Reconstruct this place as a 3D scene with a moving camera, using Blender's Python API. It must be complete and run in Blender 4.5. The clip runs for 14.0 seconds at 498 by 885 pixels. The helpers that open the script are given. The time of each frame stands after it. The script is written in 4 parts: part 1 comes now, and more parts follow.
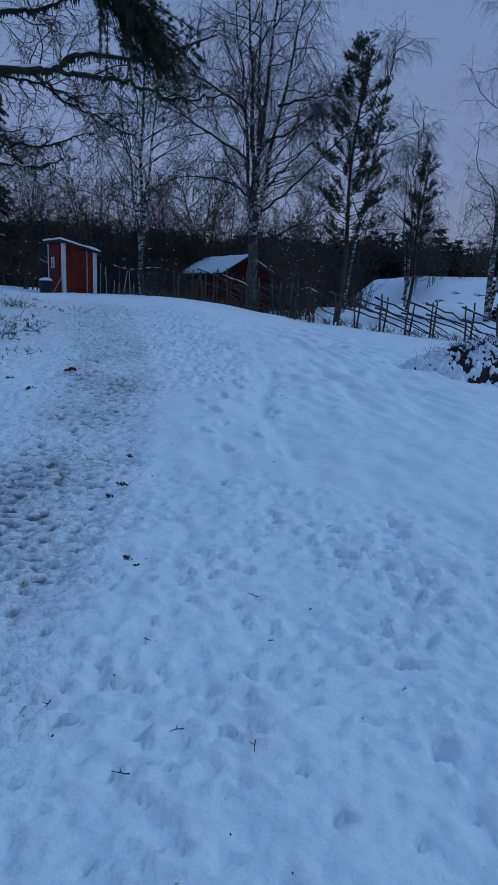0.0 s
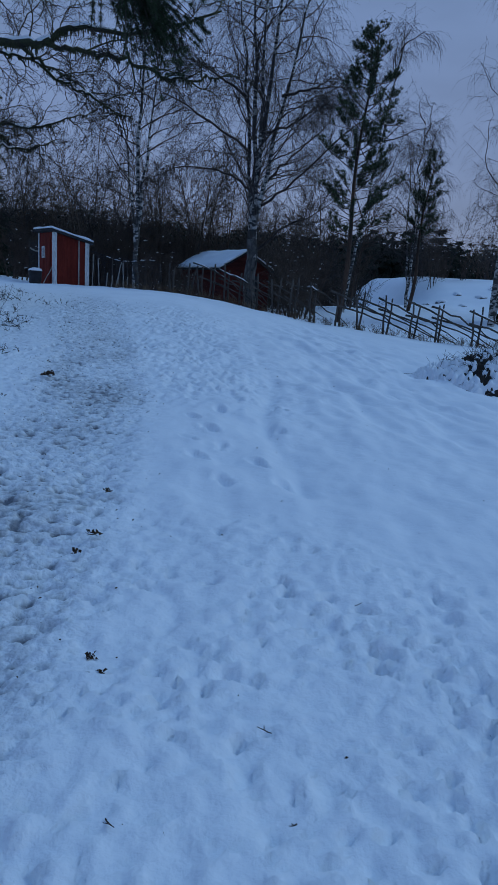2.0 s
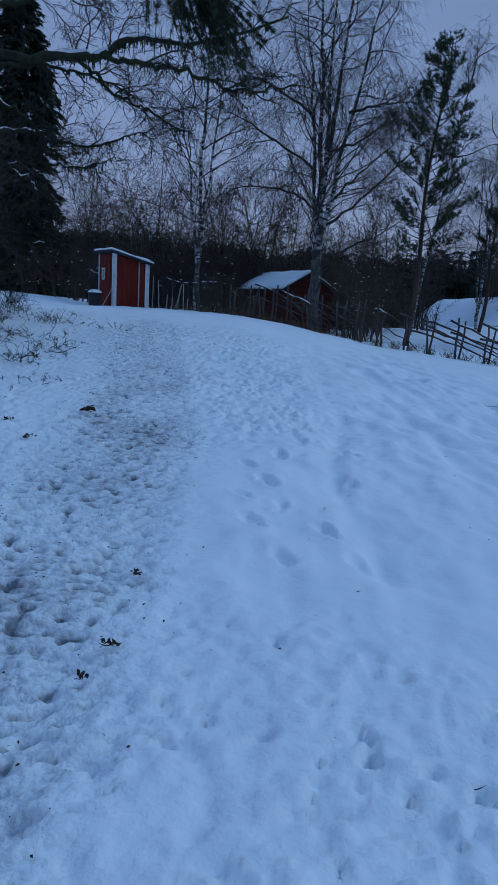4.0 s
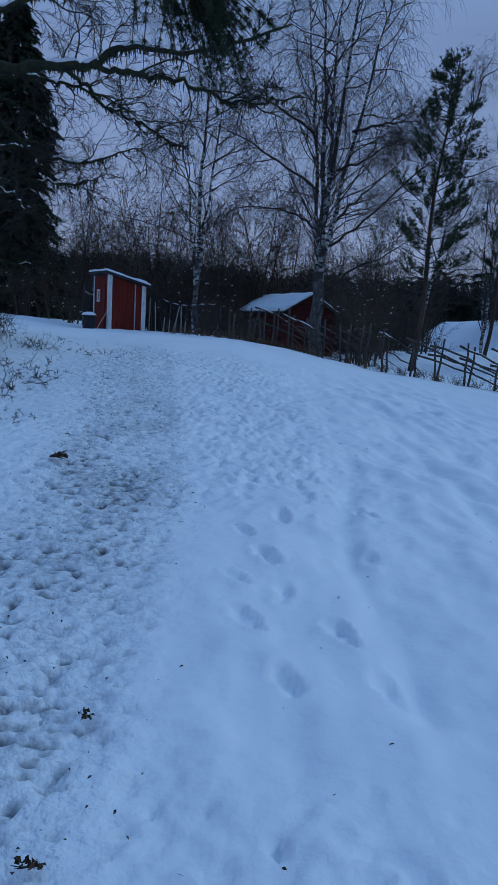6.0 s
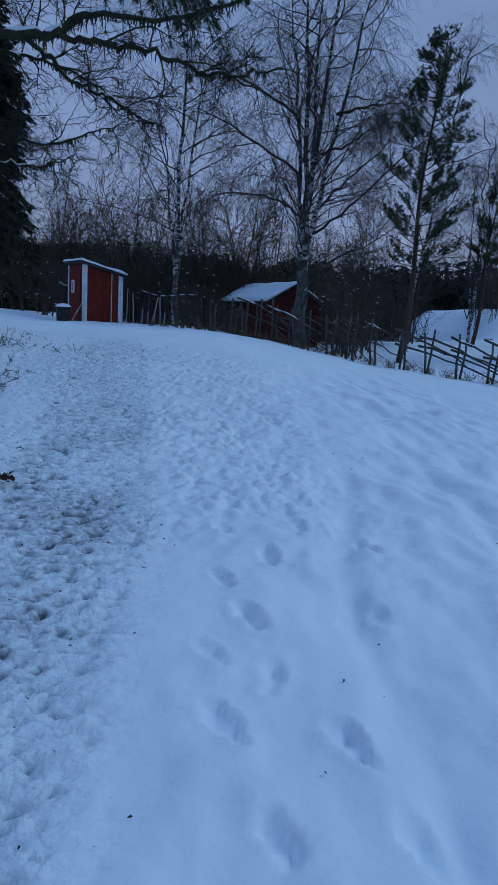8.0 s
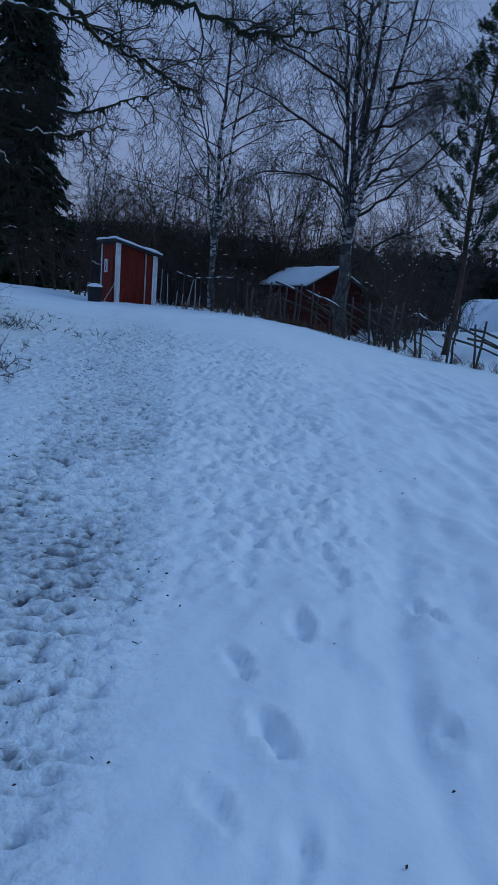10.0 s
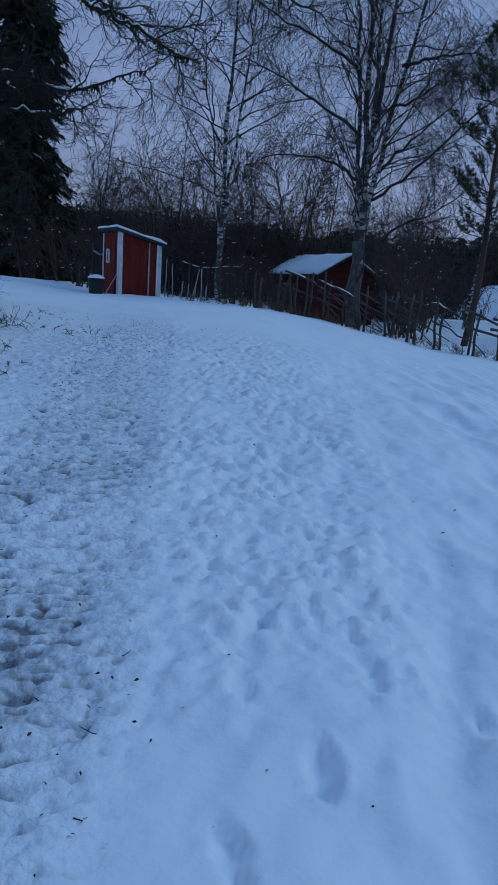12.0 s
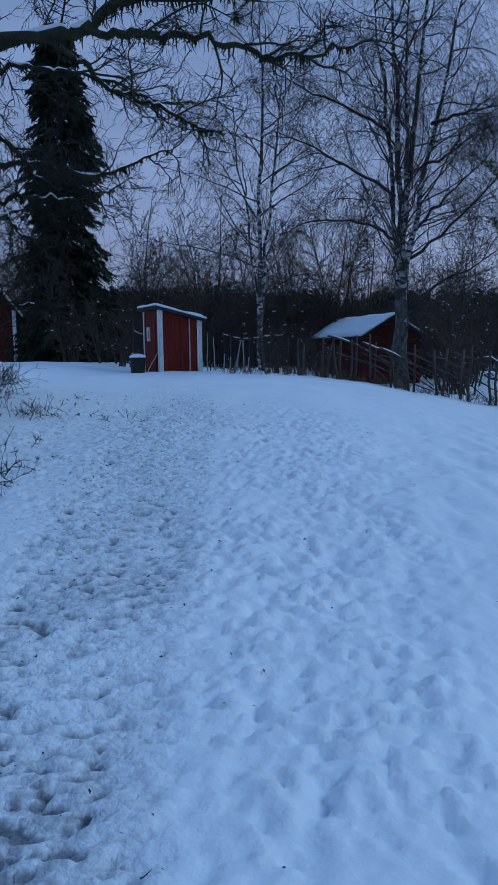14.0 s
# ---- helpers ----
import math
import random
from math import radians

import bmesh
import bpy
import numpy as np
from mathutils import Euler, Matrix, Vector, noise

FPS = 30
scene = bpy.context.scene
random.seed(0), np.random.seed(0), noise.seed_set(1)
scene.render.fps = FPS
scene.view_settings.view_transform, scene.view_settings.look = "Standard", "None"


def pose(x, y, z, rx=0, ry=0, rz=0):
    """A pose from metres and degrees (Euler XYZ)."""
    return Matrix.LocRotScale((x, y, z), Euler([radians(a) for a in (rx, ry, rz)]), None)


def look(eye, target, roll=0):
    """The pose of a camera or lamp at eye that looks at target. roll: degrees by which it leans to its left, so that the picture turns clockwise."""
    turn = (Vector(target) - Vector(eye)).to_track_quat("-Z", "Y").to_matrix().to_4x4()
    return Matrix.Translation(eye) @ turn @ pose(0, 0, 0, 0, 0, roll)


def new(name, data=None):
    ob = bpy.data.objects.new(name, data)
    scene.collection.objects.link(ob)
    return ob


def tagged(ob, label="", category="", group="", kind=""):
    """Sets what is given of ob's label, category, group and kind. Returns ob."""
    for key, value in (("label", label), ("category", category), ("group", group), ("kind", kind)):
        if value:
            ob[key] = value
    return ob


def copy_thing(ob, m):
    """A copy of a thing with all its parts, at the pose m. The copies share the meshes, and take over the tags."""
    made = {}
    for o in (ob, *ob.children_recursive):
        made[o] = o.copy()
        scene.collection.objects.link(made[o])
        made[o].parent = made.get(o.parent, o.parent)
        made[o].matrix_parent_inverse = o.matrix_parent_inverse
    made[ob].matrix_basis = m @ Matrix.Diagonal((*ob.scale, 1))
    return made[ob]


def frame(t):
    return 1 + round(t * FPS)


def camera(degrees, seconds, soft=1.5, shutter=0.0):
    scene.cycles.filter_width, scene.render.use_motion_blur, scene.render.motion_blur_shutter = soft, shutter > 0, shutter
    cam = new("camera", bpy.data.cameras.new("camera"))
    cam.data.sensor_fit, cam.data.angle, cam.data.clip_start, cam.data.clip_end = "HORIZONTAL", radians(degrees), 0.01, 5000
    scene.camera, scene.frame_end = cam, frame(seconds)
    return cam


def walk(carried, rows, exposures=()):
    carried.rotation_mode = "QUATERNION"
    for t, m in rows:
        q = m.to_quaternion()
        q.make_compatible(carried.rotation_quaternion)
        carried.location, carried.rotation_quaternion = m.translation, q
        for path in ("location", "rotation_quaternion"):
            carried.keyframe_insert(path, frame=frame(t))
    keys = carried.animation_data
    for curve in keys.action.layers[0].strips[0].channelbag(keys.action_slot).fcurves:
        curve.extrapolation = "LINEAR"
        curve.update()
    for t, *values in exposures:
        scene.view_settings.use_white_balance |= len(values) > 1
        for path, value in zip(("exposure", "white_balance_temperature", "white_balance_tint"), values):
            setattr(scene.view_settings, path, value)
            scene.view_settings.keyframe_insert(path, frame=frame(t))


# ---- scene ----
cam = camera(35.8, 14.0, soft=1.1)
PATH = [
    (0, pose(-0.004, 0.009, 1.473, 79.05, -1.32, 0.09)),
    (0.5, pose(0.032, 0.311, 1.480, 79.11, -1.35, 0.05)),
    (1, pose(0.011, 0.574, 1.498, 78.83, -0.58, 7.72)),
    (1.5, pose(-0.076, 0.862, 1.519, 79.05, -3.37, -2.03)),
    (2, pose(-0.093, 1.147, 1.516, 78.73, -2.91, -0.22)),
    (2.2, pose(-0.091, 1.272, 1.534, 78.60, -2.03, 4.93)),
    (4.3, pose(-0.154, 2.473, 1.573, 80.25, -3.30, 3.98)),
    (4.5, pose(-0.179, 2.597, 1.607, 80.44, -3.57, 2.78)),
    (5, pose(-0.162, 2.843, 1.625, 80.99, -3.90, 1.86)),
    (5.5, pose(-0.123, 3.123, 1.634, 81.50, -3.38, 5.81)),
    (6, pose(-0.191, 3.396, 1.652, 81.49, -3.07, 4.40)),
    (6.5, pose(-0.168, 3.647, 1.646, 81.48, -0.94, 4.22)),
    (7, pose(-0.144, 3.903, 1.667, 81.23, -1.14, 5.85)),
    (7.5, pose(-0.220, 4.153, 1.689, 80.96, -2.06, 5.25)),
    (7.7, pose(-0.230, 4.259, 1.698, 80.92, -2.39, 3.41)),
    (9.8, pose(-0.300, 5.385, 1.761, 79.59, -4.26, 3.97)),
    (10, pose(-0.294, 5.509, 1.774, 79.38, -4.15, 6.00)),
    (10.5, pose(-0.309, 5.796, 1.768, 78.75, -3.17, 11.52)),
    (11, pose(-0.376, 6.093, 1.803, 78.71, -3.85, 6.29)),
    (11.5, pose(-0.364, 6.363, 1.808, 78.55, -3.57, 5.86)),
    (12, pose(-0.368, 6.632, 1.820, 78.52, -3.50, 6.75)),
    (12.5, pose(-0.416, 6.897, 1.852, 79.68, -2.09, 7.15)),
    (13, pose(-0.397, 7.197, 1.856, 80.80, -0.29, 7.38)),
    (13.5, pose(-0.377, 7.367, 1.872, 83.49, 0.29, 8.80)),
    (14, pose(-0.409, 7.374, 1.885, 83.30, 0.81, 10.02)),
]
walk(cam, PATH, exposures=[(0.0, -0.19), (1.0, -0.04), (2.0, -0.21), (4.5, -0.08), (5.0, -0.11), (5.5, 0.00), (6.5, -0.16), (7.5, -0.06), (10.0, -0.12), (11.0, -0.09), (13.0, -0.10), (13.5, 0.04), (14.0, 0.03)])

# ---- world and sun: overcast dusk ----
SUN_AZ, SUN_EL = radians(67), radians(37)
world = bpy.data.worlds.new("dusk_sky")
scene.world = world
world.use_nodes = True
wt = world.node_tree
wt.nodes.clear()
sky = wt.nodes.new("ShaderNodeTexSky")
sky.sky_type, sky.sun_disc = "NISHITA", False
sky.sun_elevation, sky.sun_rotation = SUN_EL, SUN_AZ
sky.air_density, sky.dust_density, sky.ozone_density = 1.0, 1.0, 3.0
coord = wt.nodes.new("ShaderNodeTexCoord")
split = wt.nodes.new("ShaderNodeSeparateXYZ")
wt.links.new(coord.outputs["Generated"], split.inputs[0])
ramp = wt.nodes.new("ShaderNodeValToRGB")
wt.links.new(split.outputs["Z"], ramp.inputs[0])
ramp.color_ramp.elements[0].position = 0.0
ramp.color_ramp.elements[0].color = (2.85, 3.4, 5.15, 1)
ramp.color_ramp.elements[1].position = 1.0
ramp.color_ramp.elements[1].color = (1.2, 3.2, 7.4, 1)
mid = ramp.color_ramp.elements.new(0.16)
mid.color = (2.45, 3.42, 5.9, 1)
high = ramp.color_ramp.elements.new(0.42)
high.color = (2.0, 3.2, 5.95, 1)
cloud = wt.nodes.new("ShaderNodeTexNoise")
cloud.inputs["Scale"].default_value = 3.2
cloud.inputs["Detail"].default_value = 4.0
stretch = wt.nodes.new("ShaderNodeMapping")
stretch.inputs["Scale"].default_value = (1.0, 1.0, 3.5)
wt.links.new(coord.outputs["Generated"], stretch.inputs[0])
wt.links.new(stretch.outputs[0], cloud.inputs["Vector"])
spread = wt.nodes.new("ShaderNodeMapRange")
spread.inputs[1].default_value, spread.inputs[2].default_value = 0.3, 0.7
spread.inputs[3].default_value, spread.inputs[4].default_value = 0.86, 1.12
wt.links.new(cloud.outputs["Fac"], spread.inputs[0])
shade = wt.nodes.new("ShaderNodeVectorMath")
shade.operation = "SCALE"
wt.links.new(ramp.outputs[0], shade.inputs[0])
wt.links.new(spread.outputs[0], shade.inputs["Scale"])
mixsky = wt.nodes.new("ShaderNodeMix")
mixsky.data_type = "RGBA"
mixsky.inputs[0].default_value = 0.93
wt.links.new(sky.outputs[0], mixsky.inputs[6])
wt.links.new(shade.outputs[0], mixsky.inputs[7])
back = wt.nodes.new("ShaderNodeBackground")
back.inputs[1].default_value = 0.088
wt.links.new(mixsky.outputs[2], back.inputs[0])
wout = wt.nodes.new("ShaderNodeOutputWorld")
wt.links.new(back.outputs[0], wout.inputs[0])

sun = new("sun", bpy.data.lights.new("sun", "SUN"))
sun.data.energy, sun.data.angle, sun.data.color = 0.84, radians(20), (0.48, 0.76, 1.0)
sun.matrix_world = look((0, 0, 0), (-0.73, -0.31, -0.60))


# ---- materials ----
def node_material(name, rough=0.8):
    m = bpy.data.materials.new(name)
    m.use_nodes = True
    nt = m.node_tree
    return m, nt, nt.nodes["Principled BSDF"]


def noise_node(nt, scale, detail=4.0, stretch=(1, 1, 1), use="Object"):
    tc = nt.nodes.new("ShaderNodeTexCoord")
    mp = nt.nodes.new("ShaderNodeMapping")
    mp.inputs["Scale"].default_value = stretch
    nz = nt.nodes.new("ShaderNodeTexNoise")
    nz.inputs["Scale"].default_value = scale
    nz.inputs["Detail"].default_value = detail
    nt.links.new(tc.outputs[use], mp.inputs[0])
    nt.links.new(mp.outputs[0], nz.inputs["Vector"])
    return nz.outputs["Fac"]


def ramp_node(nt, fac, stops):
    r = nt.nodes.new("ShaderNodeValToRGB")
    r.color_ramp.elements[0].position, r.color_ramp.elements[0].color = stops[0][0], (*stops[0][1], 1)
    r.color_ramp.elements[1].position, r.color_ramp.elements[1].color = stops[-1][0], (*stops[-1][1], 1)
    for p, c in stops[1:-1]:
        e = r.color_ramp.elements.new(p)
        e.color = (*c, 1)
    nt.links.new(fac, r.inputs[0])
    return r.outputs[0]


def mix_node(nt, fac, a, b, blend="MIX"):
    m = nt.nodes.new("ShaderNodeMix")
    m.data_type, m.blend_type = "RGBA", blend
    for sock, v in ((m.inputs[0], fac), (m.inputs[6], a), (m.inputs[7], b)):
        if isinstance(v, bpy.types.NodeSocket):
            nt.links.new(v, sock)
        else:
            sock.default_value = v if not isinstance(v, tuple) else (*v, 1)
    return m.outputs[2]


def bump_node(nt, bsdf, height, strength, dist=0.01, prev=None):
    b = nt.nodes.new("ShaderNodeBump")
    b.inputs["Strength"].default_value, b.inputs["Distance"].default_value = strength, dist
    nt.links.new(height, b.inputs["Height"])
    if prev is not None:
        nt.links.new(prev, b.inputs["Normal"])
    nt.links.new(b.outputs[0], bsdf.inputs["Normal"])
    return b.outputs[0]


def two_tone(name, c1, c2, scale, rough=0.85, bump=0.3, dist=0.01, stretch=(1, 1, 1), spec=0.3):
    m, nt, bs = node_material(name)
    big = noise_node(nt, scale, 3.0, stretch)
    small = noise_node(nt, scale * 7, 5.0, stretch)
    col = ramp_node(nt, big, [(0.3, c1), (0.7, c2)])
    fine = ramp_node(nt, small, [(0.25, (0.65, 0.65, 0.65)), (0.75, (1.25, 1.25, 1.25))])
    nt.links.new(mix_node(nt, 1.0, col, fine, "MULTIPLY"), bs.inputs["Base Color"])
    bs.inputs["Roughness"].default_value = rough
    bs.inputs["Specular IOR Level"].default_value = spec
    bump_node(nt, bs, small, bump, dist)
    return m


def snow_material(name, soil_and_hollows):
    m, nt, bs = node_material(name)
    big = noise_node(nt, 0.6, 3.0)
    col = ramp_node(nt, big, [(0.3, (0.81, 0.835, 0.875)), (0.7, (0.875, 0.89, 0.915))])
    if soil_and_hollows:
        # mask: dirt of the worn track plus a darker tone in its hollows
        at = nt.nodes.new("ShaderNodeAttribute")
        at.attribute_name = "soil_and_hollows"
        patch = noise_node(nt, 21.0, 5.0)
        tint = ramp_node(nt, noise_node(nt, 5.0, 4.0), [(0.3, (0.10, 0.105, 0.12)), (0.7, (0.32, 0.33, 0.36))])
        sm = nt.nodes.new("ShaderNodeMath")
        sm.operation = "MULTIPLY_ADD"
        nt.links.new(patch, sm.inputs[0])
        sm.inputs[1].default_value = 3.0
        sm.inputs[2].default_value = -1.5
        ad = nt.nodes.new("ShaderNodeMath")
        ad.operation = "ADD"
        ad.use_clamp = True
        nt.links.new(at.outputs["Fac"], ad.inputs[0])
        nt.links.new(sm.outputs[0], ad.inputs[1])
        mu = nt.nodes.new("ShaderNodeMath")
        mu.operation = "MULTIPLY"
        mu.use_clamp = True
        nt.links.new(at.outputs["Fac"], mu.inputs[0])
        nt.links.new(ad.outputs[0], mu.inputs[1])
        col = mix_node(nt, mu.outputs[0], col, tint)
    nt.links.new(col, bs.inputs["Base Color"])
    bs.inputs["Roughness"].default_value = 0.7
    bs.inputs["Specular IOR Level"].default_value = 0.3
    p = bump_node(nt, bs, noise_node(nt, 22.0, 3.0), 0.16, 0.03)
    if soil_and_hollows:
        tr = nt.nodes.new("ShaderNodeAttribute")
        tr.attribute_name = "trodden"
        grain = nt.nodes.new("ShaderNodeMath")
        grain.operation = "MULTIPLY"
        nt.links.new(tr.outputs["Fac"], grain.inputs[0])
        nt.links.new(noise_node(nt, 21.0, 4.0), grain.inputs[1])
        p = bump_node(nt, bs, grain.outputs[0], 0.65, 0.06, p)
    bump_node(nt, bs, noise_node(nt, 140.0, 3.0), 0.18, 0.004, p)
    return m


def birch_material():
    m, nt, bs = node_material("birch_bark")
    marks = noise_node(nt, 3.2, 4.0, (1.2, 1.2, 3.0))
    rough_patch = noise_node(nt, 1.1, 3.0)
    white = ramp_node(nt, noise_node(nt, 9.0, 4.0), [(0.3, (0.34, 0.33, 0.315)), (0.7, (0.58, 0.565, 0.545))])
    a = mix_node(nt, ramp_node(nt, marks, [(0.47, (0, 0, 0)), (0.54, (1, 1, 1))]), (0.03, 0.027, 0.025), white)
    b = mix_node(nt, ramp_node(nt, rough_patch, [(0.47, (0, 0, 0)), (0.60, (1, 1, 1))]), a, (0.055, 0.05, 0.046))
    nt.links.new(b, bs.inputs["Base Color"])
    bs.inputs["Roughness"].default_value = 0.8
    bump_node(nt, bs, marks, 0.5, 0.02)
    return m


M_SNOW = snow_material("snow_ground", True)
M_SNOWCAP = snow_material("snow_cap", False)
M_BIRCH = birch_material()
M_OLDBIRCH = two_tone("old_birch_bark", (0.014, 0.013, 0.012), (0.17, 0.16, 0.15), 6.0, bump=0.9, dist=0.03, stretch=(1, 1, 0.5))
M_TWIG = two_tone("dark_twig", (0.034, 0.027, 0.026), (0.08, 0.062, 0.058), 3.0)
M_STALK = two_tone("dark_stalk", (0.018, 0.015, 0.013), (0.045, 0.034, 0.028), 9.0)
M_BROWNTWIG = two_tone("brown_twig", (0.05, 0.034, 0.026), (0.11, 0.075, 0.055), 3.0)
M_BARK = two_tone("grey_bark", (0.03, 0.026, 0.022), (0.07, 0.06, 0.05), 4.0, bump=0.8, dist=0.03, stretch=(1, 1, 0.3))
M_PINEBARK = two_tone("pine_bark", (0.04, 0.028, 0.022), (0.10, 0.056, 0.036), 3.0, bump=0.8, dist=0.03, stretch=(1, 1, 0.4))
M_MOSS = two_tone("mossy_bark", (0.026, 0.024, 0.018), (0.05, 0.056, 0.024), 6.0, bump=0.9, dist=0.03)
M_NEEDLE = two_tone("pine_needle", (0.014, 0.027, 0.012), (0.036, 0.058, 0.022), 2.0, rough=0.6)
M_SPRUCE = two_tone("spruce_needle", (0.010, 0.018, 0.010), (0.028, 0.040, 0.018), 1.2, rough=0.7)
M_FARWOOD = two_tone("far_conifer", (0.012, 0.018, 0.012), (0.03, 0.036, 0.02), 0.4)
M_RED = two_tone("red_board_paint", (0.13, 0.014, 0.008), (0.20, 0.024, 0.013), 2.0, rough=0.9, bump=0.4, stretch=(4, 4, 0.5))
M_REDOLD = two_tone("weathered_red_board", (0.055, 0.010, 0.008), (0.11, 0.022, 0.014), 1.5, rough=0.95, bump=0.5, stretch=(0.5, 0.5, 4))
M_WHITE = two_tone("white_board_paint", (0.62, 0.62, 0.60), (0.80, 0.80, 0.78), 2.5, rough=0.7, bump=0.2, stretch=(4, 4, 0.5))
M_ROOF = two_tone("black_roofing_felt", (0.018, 0.018, 0.02), (0.04, 0.04, 0.042), 3.0)
M_POST = two_tone("grey_fence_wood", (0.045, 0.037, 0.032), (0.12, 0.098, 0.082), 5.0, bump=0.7, dist=0.01, stretch=(1, 1, 0.3))
M_POLE = two_tone("pale_pole_wood", (0.30, 0.28, 0.25), (0.5, 0.47, 0.42), 4.0)
M_BLACK = two_tone("black_plastic", (0.012, 0.012, 0.014), (0.025, 0.025, 0.028), 6.0, rough=0.45, bump=0.1)
M_NET = two_tone("dark_wire", (0.016, 0.02, 0.035), (0.03, 0.036, 0.06), 9.0, rough=0.5)
M_GRASS = two_tone("dead_grass", (0.09, 0.055, 0.03), (0.20, 0.13, 0.075), 8.0)
M_LEAF = two_tone("dead_leaf", (0.035, 0.022, 0.014), (0.09, 0.05, 0.025), 30.0)
M_GREEN = two_tone("evergreen_leaf", (0.012, 0.03, 0.014), (0.03, 0.06, 0.025), 12.0)
M_STONE = two_tone("field_stone", (0.10, 0.10, 0.10), (0.22, 0.215, 0.21), 3.0, bump=0.6, dist=0.03)


def glass_material():
    m, nt, bs = node_material("window_glass")
    bs.inputs["Base Color"].default_value = (0.02, 0.022, 0.026, 1)
    bs.inputs["Roughness"].default_value = 0.06
    bs.inputs["Specular IOR Level"].default_value = 0.6
    nz = noise_node(nt, 1.5, 2.0)
    bump_node(nt, bs, nz, 0.05, 0.02)
    return m


M_GLASS = glass_material()


# ---- helpers of this scene ----
def part(name, bm, material, parent=None, label="", smooth=False):
    me = bpy.data.meshes.new(name)
    bm.to_mesh(me)
    bm.free()
    me.materials.append(material)
    if smooth:
        me.polygons.foreach_set("use_smooth", [True] * len(me.polygons))
    ob = new(name, me)
    if parent is not None:
        ob.parent = parent
    if label:
        tagged(ob, label)
    return ob


def thing(name, m, label, category, group="", kind=""):
    ob = new(name)
    ob.matrix_basis = m
    ob.empty_display_size = 0.2
    return tagged(ob, label, category, group, kind)


def box(bm, x0, x1, y0, y1, z0, z1, m=None, bevel=0.0):
    r = bmesh.ops.create_cube(bm, size=1.0)["verts"]
    for v in r:
        v.co = Vector(((x0 + x1) / 2 + v.co.x * (x1 - x0), (y0 + y1) / 2 + v.co.y * (y1 - y0), (z0 + z1) / 2 + v.co.z * (z1 - z0)))
        if m is not None:
            v.co = m @ v.co
    if bevel:
        ed = {e for v in r for e in v.link_edges}
        bmesh.ops.bevel(bm, geom=list(ed), offset=bevel, segments=1, affect="EDGES")
    return bm


def boxpart(name, dims, material, parent, label="", m=None, bevel=0.008):
    return part(name, box(bmesh.new(), *dims, m=m, bevel=bevel), material, parent, label)


class Tubes:
    """Collects tapered tubes, later linked as one mesh."""

    def __init__(self):
        self.v, self.f = [], []

    def add(self, pts, rad, sides=3):
        n = len(pts)
        base = len(self.v)
        ref = Vector((0.31, 0.87, 0.38))
        for i in range(n):
            d = (pts[min(i + 1, n - 1)] - pts[max(i - 1, 0)]).normalized()
            a = d.cross(ref)
            if a.length < 0.1:
                a = d.cross(Vector((1, 0, 0)))
            a.normalize()
            b = d.cross(a)
            for k in range(sides):
                w = 2 * math.pi * k / sides
                self.v.append(pts[i] + (a * math.cos(w) + b * math.sin(w)) * rad[i])
        for i in range(n - 1):
            for k in range(sides):
                k2 = (k + 1) % sides
                self.f.append((base + i * sides + k, base + i * sides + k2, base + (i + 1) * sides + k2, base + (i + 1) * sides + k))
        if sides > 3:
            self.f.append(tuple(base + (n - 1) * sides + k for k in range(sides)))
            self.f.append(tuple(base + k for k in reversed(range(sides))))

    def tri(self, a, b, c):
        k = len(self.v)
        self.v += [a, b, c]
        self.f.append((k, k + 1, k + 2))

    def link(self, name, material, parent=None, label="", smooth=True, kind=""):
        me = bpy.data.meshes.new(name)
        me.from_pydata(self.v, [], self.f)
        me.materials.append(material)
        if smooth:
            me.polygons.foreach_set("use_smooth", [True] * len(me.polygons))
        ob = new(name, me)
        if parent is not None:
            ob.parent = parent
        return tagged(ob, label, kind=kind)


def rvec(rng):
    return Vector((rng.gauss(0, 1), rng.gauss(0, 1), rng.gauss(0, 1)))


def aside(rng, d, angle):
    """A direction that leaves d at that angle, to a random side."""
    a = d.cross(rvec(rng)).normalized()
    return (d * math.cos(angle) + a * math.sin(angle)).normalized()


def along(path, t):
    s = t * (len(path) - 1)
    i = min(int(s), len(path) - 2)
    return path[i].lerp(path[i + 1], s - i), (path[i + 1] - path[i]).normalized()


def bent(rng, p, d, length, segs, wob, lift):
    path = [p.copy()]
    for i in range(segs):
        d = (d + rvec(rng) * wob + Vector((0, 0, lift / segs))).normalized()
        p = p + d * (length / segs)
        path.append(p.copy())
    return path


def taper(r0, r1, n):
    return [r0 + (r1 - r0) * i / (n - 1) for i in range(n)]


def sprout(rng, store, path, r, levels, k=0):
    """Side branches on a path; levels: (count, first, length, spread, segs, wobble, lift, radius, sides, layer)."""
    if k >= len(levels):
        return
    count, first, length, spread, segs, wob, lift, rad, sides, layer = levels[k]
    for i in range(count):
        t = first + (0.98 - first) * (i + rng.random()) / count
        p, d = along(path, t)
        ln = length * (1.15 - 0.75 * t if k == 0 else 1.0) * rng.uniform(0.6, 1.25)
        sub = bent(rng, p, aside(rng, d, radians(rng.uniform(*spread))), ln, segs, wob, lift)
        store[layer].add(sub, taper(rad * rng.uniform(0.7, 1.2), rad * 0.3, segs + 1), sides)
        sprout(rng, store, sub, rad, levels, k + 1)


